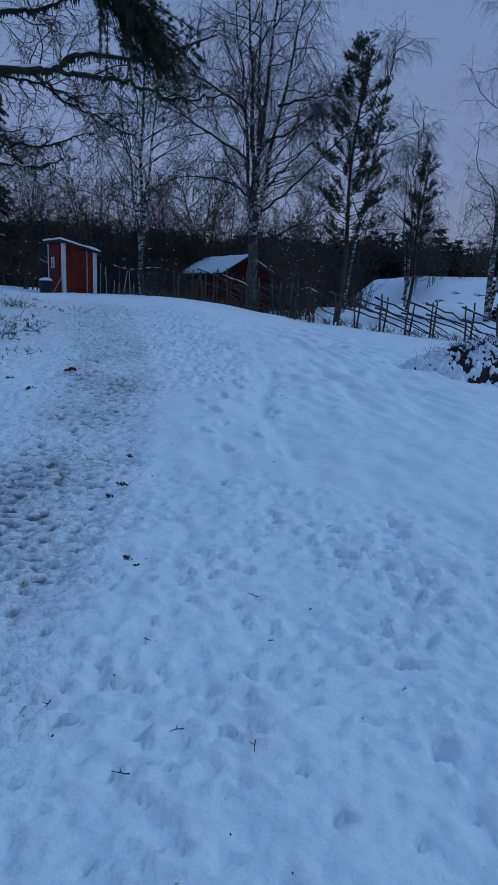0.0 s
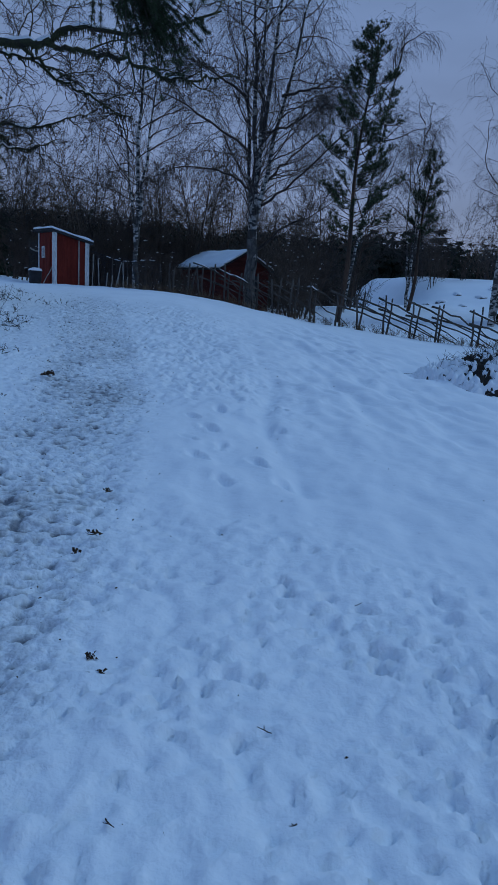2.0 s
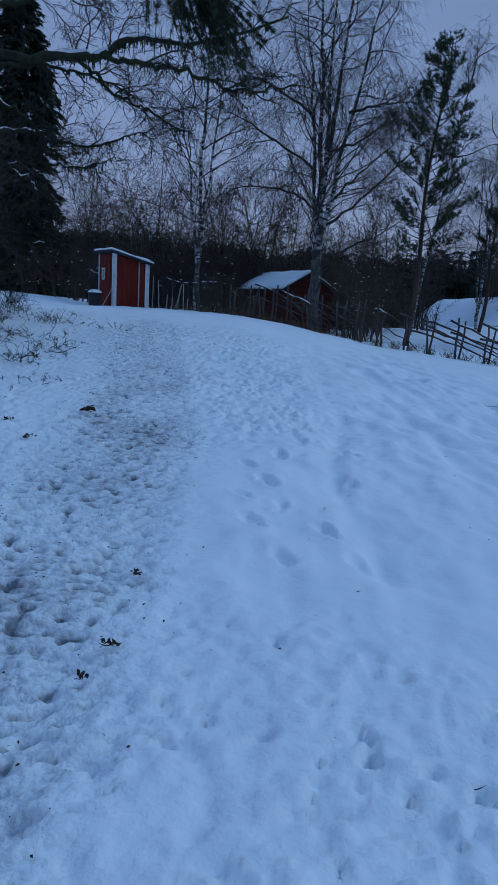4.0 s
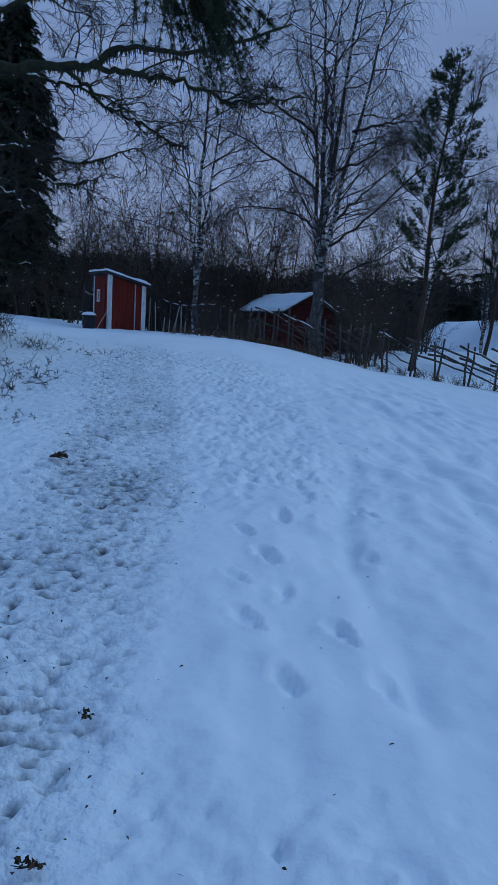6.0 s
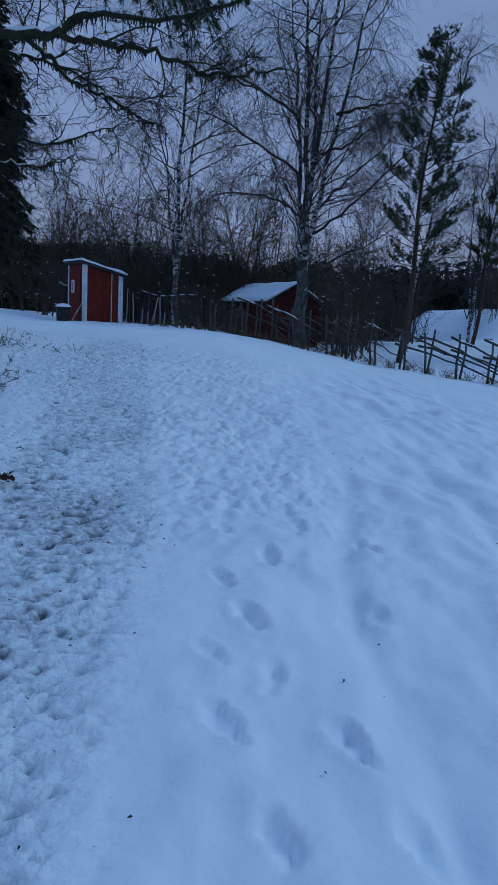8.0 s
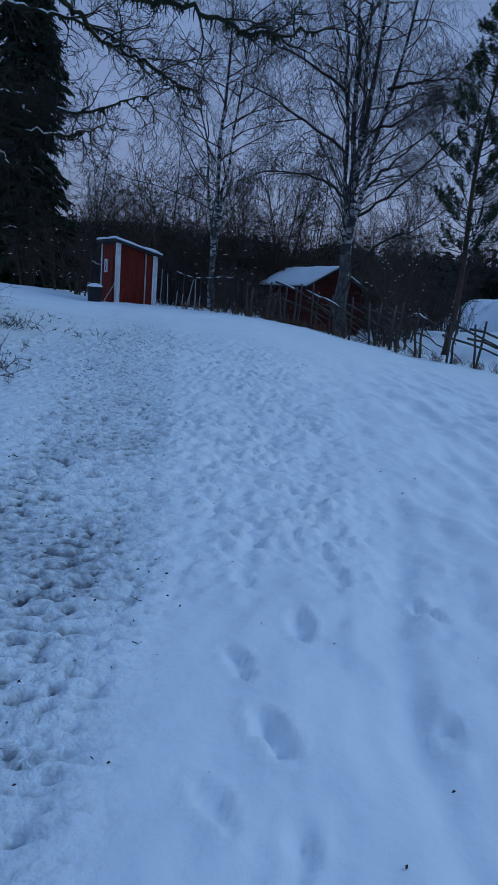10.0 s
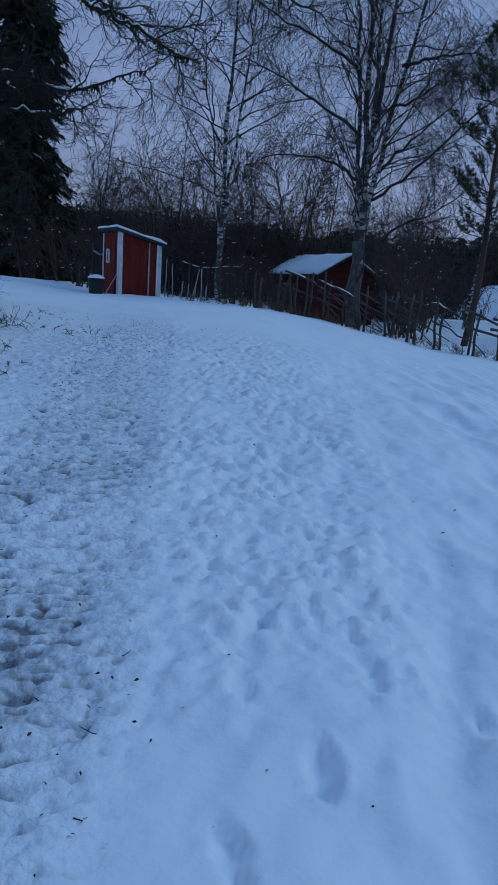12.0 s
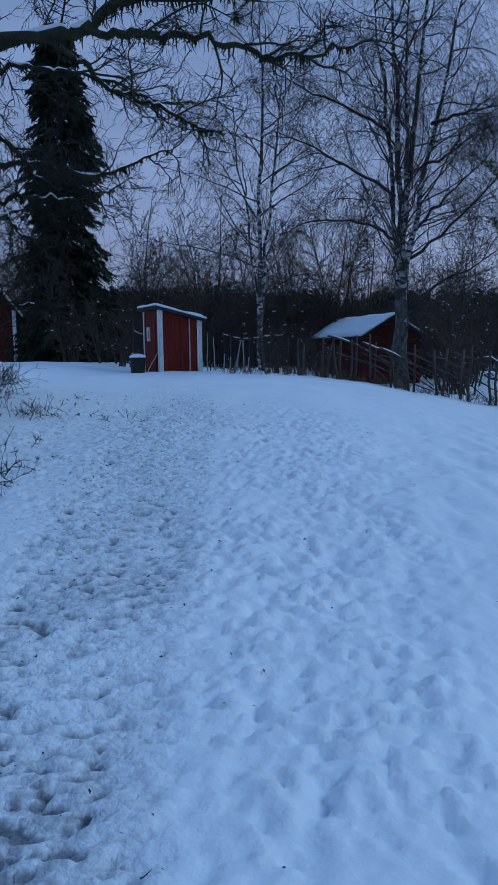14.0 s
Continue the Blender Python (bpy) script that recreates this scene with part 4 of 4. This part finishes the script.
    for ctrl, r0, r1 in boughs:
        line = smooth_line(local(ctrl), 34)
        line = [p + rvec(rng) * 0.026 for p in line]
        r0, r1 = r0 * 0.95, r1 * 0.9
        tb = Tubes()
        tb.add(line, [a * rng.uniform(0.85, 1.2) for a in taper(r0, r1, 35)], 7)
        moss = Tubes()
        for _ in range(int(210 * r0 / 0.1)):
            q, e = along(line, rng.uniform(0.12, 0.95))
            ln = rng.uniform(0.02, 0.06) if rng.random() < 0.8 else rng.uniform(0.08, 0.2)
            moss.add([q, q + Vector((rng.gauss(0, .015), rng.gauss(0, .015), -r0 * 0.7 - ln * .5)), q + Vector((rng.gauss(0, .02), rng.gauss(0, .02), -r0 * .7 - ln))], [0.015, 0.010, 0.002], 3)
        bough = tb.link("bough", M_MOSS, ob, "mossy crooked bough")
        moss.link("moss", M_MOSS, bough, "hanging moss tufts", kind="stuff")
        flakes = Tubes()
        for k in rng.sample(range(4, 26), 3):
            run = [p + Vector((0, 0, r0 * (1 - k / 38) * 0.95)) for p in line[k:k + 5]]
            flakes.add(run, [0.004, r0 * .45, r0 * .5, r0 * .4, 0.004], 6)
        flakes.link("snow", M_SNOWCAP, bough, "strips of snow lying on the bough", kind="stuff")
        side = {"a": Tubes(), "b": Tubes()}
        sprout(rng, side, line, r0,
               [(12, 0.2, 1.35, (30, 75), 10, 0.17, -0.25, 0.017, 4, "a"), (8, 0.12, 0.5, (30, 70), 6, 0.20, 0.1, 0.0085, 3, "b"), (7, 0.15, 0.2, (30, 65), 3, 0.2, 0.1, 0.0048, 3, "b")])
        side["a"].link("branch", M_MOSS, bough, kind="stuff")
        side["b"].link("twig", M_STALK, bough, "fine crooked bare twigs", kind="stuff")
    return ob


old_tree()


def hanging_pine_bough():
    """A pine beside the slope, out of sight but for the bough that hangs in from above."""
    rng = random.Random(55)
    x, y = -6.2, 11.5
    z = ground_at(x, y) - 0.2
    ob = thing("pine_tree", pose(x, y, z), "old pine whose green needle bough hangs over the slope", "tree")
    base = Vector((x, y, z))
    tb = Tubes()
    tb.add([Vector((0, 0, 0)), Vector((0.05, 0, 4)), Vector((-0.05, 0.1, 8)), Vector((0.1, 0, 11))], [.2, .17, .12, .05], 10)
    tb.link("trunk", M_PINEBARK, ob)
    main = smooth_line([Vector(p) - base for p in ((x, y, 7.6), (-4.4, 11.8, 7.3), (-3.0, 12, 6.6), (-2.2, 12, 5.9), (-1.75, 12, 5.4))], 20)
    tb = Tubes()
    tb.add(main, taper(.08, .025, 21), 7)
    bough = tb.link("bough", M_PINEBARK, ob)
    limbs, needles = Tubes(), Tubes()
    for i in range(170):
        p, d = along(main, rng.uniform(0.66, 1.0))
        sub = bent(rng, p, (Vector((0.55, rng.gauss(0, .3), -0.75)) + rvec(rng) * 0.28).normalized(), rng.uniform(0.5, 1.65), 7, 0.07, -0.3)
        limbs.add(sub, taper(.012, .004, 8), 3)
        for _ in range(16):
            q, e = along(sub, rng.uniform(0.15, 1.0))
            needle_tuft(rng, needles, q, e, 34, 0.085, 0.0028)
    limbs.link("branch", M_TWIG, bough, kind="stuff")
    needles.link("needles", M_NEEDLE, bough, "hanging green pine needles", smooth=False)


hanging_pine_bough()


# ---- thicket and woods behind ----
def sapling(seed, hgt, stems, material):
    """A bare many-stemmed young tree, standing at the origin."""
    rng = random.Random(seed)
    ob = thing("bare_tree", pose(0, 0, -50), "bare dark young deciduous tree in the thicket", "tree", "bare trees of the thicket")
    trunk, twigs = Tubes(), Tubes()
    for s in range(stems):
        d = Vector((rng.gauss(0, .16), rng.gauss(0, .16), 1)).normalized()
        h = hgt * rng.uniform(0.65, 1.05)
        line = bent(rng, Vector((rng.gauss(0, .25), rng.gauss(0, .25), -0.2)), d, h, 9, 0.05, 0.15)
        trunk.add(line, taper(.05, .008, 10), 5)
        sprout(rng, {"a": trunk, "b": twigs}, line, .05,
               [(int(hgt * 1.95), 0.15, hgt * .24, (28, 62), 4, .13, .2, .014, 3, "a"), (4, .15, hgt * .10, (25, 65), 3, .15, .1, .0125, 3, "b"), (3, .1, .5, (20, 55), 1, .12, .0, .0105, 3, "b")])
    trunk.link("trunk", material, ob, kind="stuff")
    if hgt < 6:
        snow = Tubes()
        for _ in range(12):
            p = twigs.v[rng.randrange(len(twigs.v))]
            d = Vector((rng.gauss(0, 1), rng.gauss(0, 1), .1)).normalized() * rng.uniform(.03, .10)
            snow.add([p - d + Vector((0, 0, .012)), p + Vector((0, 0, .022)), p + d + Vector((0, 0, .012))], [.006, rng.uniform(.014, .028), .006], 5)
        snow.link("snow", M_SNOWCAP, ob, "flecks of snow on the twigs", kind="stuff")
    twigs.link("twig", material, ob, kind="stuff")
    return ob


kinds = [sapling(101, 8.0, 3, M_TWIG), sapling(102, 6.5, 3, M_BROWNTWIG), sapling(103, 9.0, 2, M_TWIG), sapling(104, 4.5, 5, M_BROWNTWIG), sapling(105, 3.2, 6, M_BROWNTWIG)]
rng_t = random.Random(9)


def plant(kind, x, y, s, force=False):
    if ((x > 0.085 * y and y < 56) or (x > 0.15 * y and y < 75)) and not force:
        return
    m = pose(x, y, ground_at(x, y) - 0.1, 0, 0, rng_t.uniform(0, 360)) @ Matrix.Scale(s, 4)
    copy_thing(kinds[kind], m)


for k in range(68):
    plant(rng_t.choice((0, 1, 2)), -30 + 62 * (k + rng_t.random()) / 68, rng_t.uniform(46, 62), rng_t.uniform(0.75, 1.15))
for k in range(44):
    x = -24 + 34 * (k + rng_t.random()) / 44
    plant(rng_t.choice((3, 4, 1)), x, rng_t.uniform(40.5, 46) + (4 if -5 < x < 3 else 0), rng_t.uniform(0.7, 1.1))
for x, y, kind, s in ((-12.2, 44, 0, 0.95), (-10.9, 45, 2, 0.85), (-3.6, 38.5, 3, 0.5), (-2.4, 36.5, 4, 0.55), (-2.4, 45.5, 1, 1.45), (-1.3, 46.5, 1, 1.3), (-3.3, 47, 1, 1.25), (-9.5, 47, 0, 1.2), (-8.1, 47, 2, 1.1), (-6.6, 46.5, 0, 1.15), (-5.4, 46.8, 1, 1.3), (0.8, 46, 1, .95), (2.0, 35.5, 3, 0.8), (1.8, 34.6, 4, .7), (-3.9, 33.5, 4, .7),
                      (5.9, 44, 1, 1.0), (3.4, 42, 3, 1.2), (2.9, 39, 1, .8), (6.9, 52, 0, .9), (2.4, 37.2, 3, .9), (3.0, 44, 0, .9), (15, 62, 4, .8), (17.2, 61, 4, .7), (12.6, 61, 3, 1.0), (12.1, 61, 2, .8), (19, 63, 3, .9), (12.9, 60, 1, .7), (14.8, 66, 1, .9), (16.4, 66, 2, .8), (20, 68, 0, .8),
                      (-6.0, 14.8, 1, .62), (-6.3, 15.6, 0, .55), (-6.9, 15.9, 2, .5), (-5.9, 14.2, 3, .8), (-6.6, 16.6, 0, .6), (-7.6, 15.2, 0, .65), (-8.2, 16.6, 1, .9), (-6.2, 15.0, 4, 1.0), (-6.8, 15.3, 1, .7), (-7.4, 16.4, 1, .8), (-6.5, 14.4, 3, .8), (-7.1, 14.6, 1, .6), (-9.0, 18.4, 3, .9), (-7.8, 17.2, 4, 1.0), (-6.9, 16.2, 4, .9), (12.7, 56, 1, .55), (13.2, 57, 1, .5), (11.9, 57, 2, .4), (15.4, 58, 3, .6), (17.5, 58, 2, .45), (14.4, 60, 4, .8), (1.6, 33.0, 4, .7), (2.2, 32.0, 3, .8), (-3.0, 33.2, 4, .7), (-2.2, 31.4, 4, .5), (-9.5, 33.5, 4, .8), (-10.6, 34.5, 4, .9), (-11.6, 33.8, 4, .7), (-3.6, 30.6, 4, .5)):
    plant(kind, x, y, s, True)
for k in kinds:
    k.matrix_basis = pose(-22 - 3 * kinds.index(k), 52, ground_at(-22 - 3 * kinds.index(k), 52) - 0.1)


def undergrowth():
    """Countless thin stems that fill the thicket."""
    rng = random.Random(61)
    tb = Tubes()
    for _ in range(6500):
        x = rng.uniform(-34, 14)
        y = rng.uniform(42, 62) + (3 if -5 < x < 3 else 0)
        if x > 0.15 * y or (x > 0.085 * y and y < 55):
            continue
        p = Vector((x, y, ground_at(x, y) - .1))
        h = rng.uniform(1.2, 4.2) * (1.0 if x < 8 else 0.6)
        line = bent(rng, p, Vector((rng.gauss(0, .25), rng.gauss(0, .25), 1)).normalized(), h, 3, .10, .1)
        tb.add(line, taper(.022, .008, 4), 3)
        for _ in range(3):
            q, e = along(line, rng.uniform(.3, .95))
            tb.add(bent(rng, q, aside(rng, e, .7), h * .3, 1, .1, .2), [.012, .006], 3)
    tagged(tb.link("undergrowth", M_BROWNTWIG), "dense brown bare undergrowth along the edge of the woods", "undergrowth", kind="stuff")


undergrowth()


def far_woods():
    rng = random.Random(63)
    tb = Tubes()
    for _ in range(4300):
        a = rng.uniform(-0.62, 0.62)
        d = rng.uniform(84, 155)
        x, y = d * math.sin(a), d * math.cos(a)
        if 8 < x < 27 and y < 84:
            continue
        z = ground_at(x, y) - .3
        h = rng.uniform(4.8, 7.0) * (0.9 + 0.12 * math.sin(x * .13) + .10 * math.sin(x * .41 + 1))
        w = h * rng.uniform(.20, .32)
        tb.add([Vector((x, y, z)), Vector((x, y, z + h * .75))], [.12, .04], 3)
        broad = rng.random() < .6
        for k in range(7):
            u = k / 7
            zz = z + h * (0.06 + 0.92 * u)
            r = w * (0.75 * math.sin(math.pi * (.12 + .8 * u)) if broad else 1 - u) * rng.uniform(.7, 1.2) + .05
            if broad and u < .25:
                continue
            for _ in range(9 if broad else 6):
                b = rng.uniform(0, 6.283)
                o = Vector((math.cos(b), math.sin(b), 0))
                s = Vector((-o.y, o.x, 0)) * r * .45
                tip = Vector((x, y, zz + h * (rng.uniform(-.07, .09) if broad else -.07))) + o * r
                tb.tri(Vector((x, y, zz + h * .07)) - s * .4, Vector((x, y, zz + h * .03)) + s * .4, tip + s * rng.uniform(-.6, .6))
    tagged(tb.link("far_woods", M_FARWOOD, smooth=False), "dark conifer woods on the far rise", "woods", kind="stuff")


far_woods()


# ---- snow-laden brush pile ----
def lump(bm, c, r, flat, seed):
    res = bmesh.ops.create_icosphere(bm, subdivisions=2, radius=1.0)
    for v in res["verts"]:
        n = 1 + 0.35 * noise.noise(v.co * 1.6 + Vector((seed, seed * .7, 0)))
        v.co = Vector(c) + Vector((v.co.x * r * n, v.co.y * r * n, v.co.z * r * flat * n))


def brush_pile():
    rng = random.Random(71)
    x, y = 4.55, 14.4
    z = ground_at(x, y)
    ob = thing("brush_pile", pose(x, y, z), "heap of cut branches and dead grass under lumpy snow", "brush pile")

    def top(u, v):
        return 0.62 * math.exp(-((u / 1.25) ** 2 + (v / 0.85) ** 2)) + (-0.05 * u)

    for name, material, lift, amp, freq, text in (("snow_cover", M_SNOWCAP, 0.05, 0.15, 8.0, "lumpy snow cover"), ("brushwood", M_STALK, 0.0, 0.16, 13.0, "dark cut branches under the snow")):
        bm = bmesh.new()
        bmesh.ops.create_grid(bm, x_segments=150, y_segments=100, size=1.0)
        for v in bm.verts:
            u, w = v.co.x * 2.0, v.co.y * 1.3
            rim = max(0.0, v.co.x ** 2 + v.co.y ** 2 - 0.55)
            wob = abs(noise.noise(Vector((u * freq, w * freq, 3)))) + 0.5 * abs(noise.noise(Vector((u * freq * 2.3, w * freq * 2.3, 7)))) + 0.25 * noise.noise(Vector((u * 23, w * 23, 1)))
            bare = 0.36 * max(0.0, noise.noise(Vector((u * 3.4 + 4, w * 4.1, 9))) - 0.08) + 0.42 * max(0.0, noise.noise(Vector((u * 9, w * 10, 2))) - 0.12) if name == "snow_cover" else 0.0
            v.co = Vector((u, w, top(u, w) + lift + amp * (wob - 0.22) - bare - 0.45 * rim - (0.0 if name == "snow_cover" else 0.14 * max(0.0, -0.35 - v.co.x))))
        part(name, bm, material, ob, text, True)
    tb = Tubes()
    for _ in range(1300):
        u, v = rng.gauss(0.1, .6), rng.gauss(0, .36)
        p = Vector((u, v, top(u, v) - .08))
        d = Vector((rng.gauss(-.4, .8), rng.gauss(-.3, .6), rng.uniform(-.1, .6))).normalized()
        ln = rng.uniform(.15, .5)
        tb.add(bent(rng, p, d, ln, 3, .12, -.2), taper(.006, .002, 4), 3)
    tb.link("stick", M_TWIG, ob, "brown sticks poking out", kind="stuff")
    tb = Tubes()
    for cx, cy in ((-.05, .35), (.25, .4), (.45, .3)):
        for _ in range(170):
            p = Vector((cx + rng.gauss(0, .14), cy + rng.gauss(0, .1), top(cx, cy) - .05))
            tb.add(bent(rng, p, Vector((rng.gauss(-.3, .5), rng.gauss(0, .4), .8)).normalized(), rng.uniform(.15, .34), 3, .1, -1.2), [.004, .003, .003, .001], 3)
    tb.link("dead_grass", M_GRASS, ob, "brown tufts of dead grass", kind="stuff")


brush_pile()


# ---- shrubs, clumps and litter on the snow ----
def shrub(x, y, hgt, spread, n, seed, label, material=None):
    rng = random.Random(seed)
    z = ground_at(x, y)
    ob = thing("shrub", pose(x, y, z), label, "shrub", "shrubs on the bank")
    tb = Tubes()
    for _ in range(n):
        d = Vector((rng.gauss(0, spread), rng.gauss(0, spread), rng.uniform(.4, 1))).normalized()
        line = bent(rng, Vector((rng.gauss(0, spread * .3), rng.gauss(0, spread * .3), -.03)), d, hgt * rng.uniform(.5, 1.2), 5, .16, -.1)
        tb.add(line, taper(.0050, .0020, 6), 3)
        for _ in range(5):
            q, e = along(line, rng.uniform(.25, .95))
            tb.add(bent(rng, q, aside(rng, e, .8), hgt * .3, 2, .2, .1), taper(.0030, .0015, 3), 3)
    tb.link("stem", material or M_BROWNTWIG, ob, kind="stuff")
    return ob


for k, (x, y, hh, sp, n) in enumerate([(-5.19, 17.13, .3, .6, 28), (-4.05, 14.0, .24, 1.0, 30), (-4.1, 12.9, .26, .9, 34), (-4.14, 17.44, .16, .6, 8), (-6.6, 18.9, .6, .5, 30), (-3.4, 11.5, .13, .9, 12),
                                       (-5.1, 13.4, .3, .8, 34), (-4.9, 14.9, .26, .9, 30), (-5.8, 16.0, .35, .7, 34), (-5.6, 14.4, .4, .6, 30), (-6.1, 17.6, .4, .6, 26), (-4.7, 11.6, .25, .9, 26), (-7.2, 20.4, .7, .5, 26)]):
    shrub(x, y, hh, sp, n, 300 + k, "thin dark bare shrub stems poking through the snow", M_STALK)
rng_s = random.Random(19)
for k in range(120):
    y = rng_s.uniform(7.5, 19)
    shrub(float(np.interp(y, PATH_Y, PATH_X)) - rng_s.uniform(1.5, 5.0), y, rng_s.uniform(.06, .15), 1.6, rng_s.randint(3, 9), 420 + k, "low dark stalks poking through the snow", M_STALK)
shrub(-5.25, 12.2, 1.0, 1.3, 34, 341, "wide bare shrub with long arching dark branches", M_STALK)
shrub(-8.7, 21.0, .7, .7, 40, 340, "dark evergreen shrub on a mound of snow", M_GREEN)
for k in range(26):
    x = -4.5 + 13 * k / 26
    y = 26.5 - .27 * x
    shrub(x, y, .32, .35, 26, 360 + k, "tuft of dead grass at the foot of the fence", M_GRASS)


def leaf_clump(name, x, y, size, seed, label, material, dz=0.0):
    """A knot of curled leaves and stalks lying on the snow."""
    rng = random.Random(seed)
    ob = thing(name, pose(x, y, ground_at(x, y) + dz), label, "leaf litter", "clumps on the snow")
    tb = Tubes()
    for _ in range(16):
        p = Vector((rng.gauss(0, .35), rng.gauss(0, .35), rng.uniform(0, .35))) * size
        d = Vector((rng.gauss(0, 1), rng.gauss(0, 1), rng.uniform(0, .8))).normalized()
        s = d.cross(rvec(rng)).normalized() * size * .22
        q = p + d * size * rng.uniform(.35, .75)
        m = p.lerp(q, .5) + Vector((0, 0, size * .15))
        tb.tri(p, m - s, q)
        tb.tri(p, q, m + s)
    tb.link("leaves", material, ob, smooth=False)
    tb = Tubes()
    for _ in range(5):
        tb.add(bent(rng, Vector((0, 0, 0)), Vector((rng.gauss(0, 1), rng.gauss(0, 1), .6)).normalized(), size * rng.uniform(.5, 1.1), 3, .2, 0), taper(.003, .001, 4), 3)
    tb.link("stalks", M_TWIG, ob)


for k, (x, y, s) in enumerate([(-2.27, 9.9, .10), (-.58, 3.86, .045), (-.64, 4.0, .035), (-.89, 5.33, .045), (-2.5, 8.75, .06), (-1.55, 3.45, .06), (-1.1, 2.85, .05), (-2.9, 9.3, .07), (-.95, 6.1, .038), (-.93, 5.05, .038)]):
    leaf_clump("leaf_clump", x, y, s, 600 + k, "dark clump of leaves and stalks on the snow", M_LEAF, 0.0)


def twig_on_snow(x, y, ln, seed):
    rng = random.Random(seed)
    tb = Tubes()
    a = rng.uniform(0, 6.28)
    line = bent(rng, Vector((0, 0, .012)), Vector((math.cos(a), math.sin(a), .1)), ln, 4, .2, -.1)
    tb.add(line, taper(.0025, .0012, 5), 4)
    tb.add([line[2], line[2] + Vector((math.sin(a), -math.cos(a), .4)) * ln * .3], [.002, .001], 4)
    ob = tb.link("twig", M_TWIG)
    ob.location = (x, y, ground_at(x, y))
    tagged(ob, "small dark fallen twig lying on the snow", "twig", "twigs on the snow")


rng_w = random.Random(15)
for k, (x, y) in enumerate([(-.42, 3.1), (.13, 3.12), (.07, 3.55), (.62, 2.75), (-1.05, 8.87), (.21, 6.12), (-.7, 2.6), (-.2, 2.45), (-.35, 2.2), (.05, 2.4), (.9, 2.2), (-1.1, 9.35), (-1.0, 8.5), (.5, 4.6), (-1.3, 9.0), (-3.1, 13.9), (-2.6, 12.9), (-2.8, 13.4)]):
    twig_on_snow(x, y, rng_w.uniform(.03, .065), 500 + k)


def litter():
    """Needles, leaf scraps and dark crumbs strewn on the snow."""
    rng = random.Random(83)
    tb = Tubes()
    for _ in range(1700):
        y = rng.uniform(1.7, 20)
        px = float(np.interp(y, PATH_Y, PATH_X))
        w = rng.random()
        x = px + (rng.gauss(0, .5) if w < .45 else rng.uniform(-3.0, -.1) if w < .93 else rng.uniform(.3, 3.4))
        p = Vector((x, y, ground_at(x, y) + .006))
        s = rng.uniform(.0018, .0045) * (1 + .09 * y)
        a = rng.uniform(0, 6.28)
        d = Vector((math.cos(a), math.sin(a), rng.uniform(0, .5)))
        e = Vector((-d.y, d.x, rng.uniform(0, .3)))
        tb.tri(p - d * s * 1.5, p + e * s * .8 + Vector((0, 0, s * .6)), p + d * s * 1.5)
        tb.tri(p - d * s * 1.5, p + d * s * 1.5, p - e * s * .7)
    tagged(tb.link("litter", M_LEAF, smooth=False), "small dark leaf scraps strewn on the snow", "leaf litter", kind="stuff")


litter()


def field_stones():
    rng = random.Random(91)
    for x, y, r in ((11.0, 50, .35), (12.4, 51, .4), (13.9, 53, .35), (10.6, 47.5, .3), (15.2, 52, .4), (13.2, 49, .3), (16.5, 54, .35)):
        ob = thing("field_stone", pose(x, y, ground_at(x, y) - 0.4 * r), "grey field stone capped with snow", "stone", "stones in the snow field")
        bm = bmesh.new()
        lump(bm, (0, 0, 0), r, .75, x)
        part("stone", bm, M_STONE, ob, smooth=True)
        bm = bmesh.new()
        lump(bm, (0, 0.05, r * .22), r * .98, .68, x)
        part("snow_cap", bm, M_SNOWCAP, ob, "thick cap of snow", True)


field_stones()
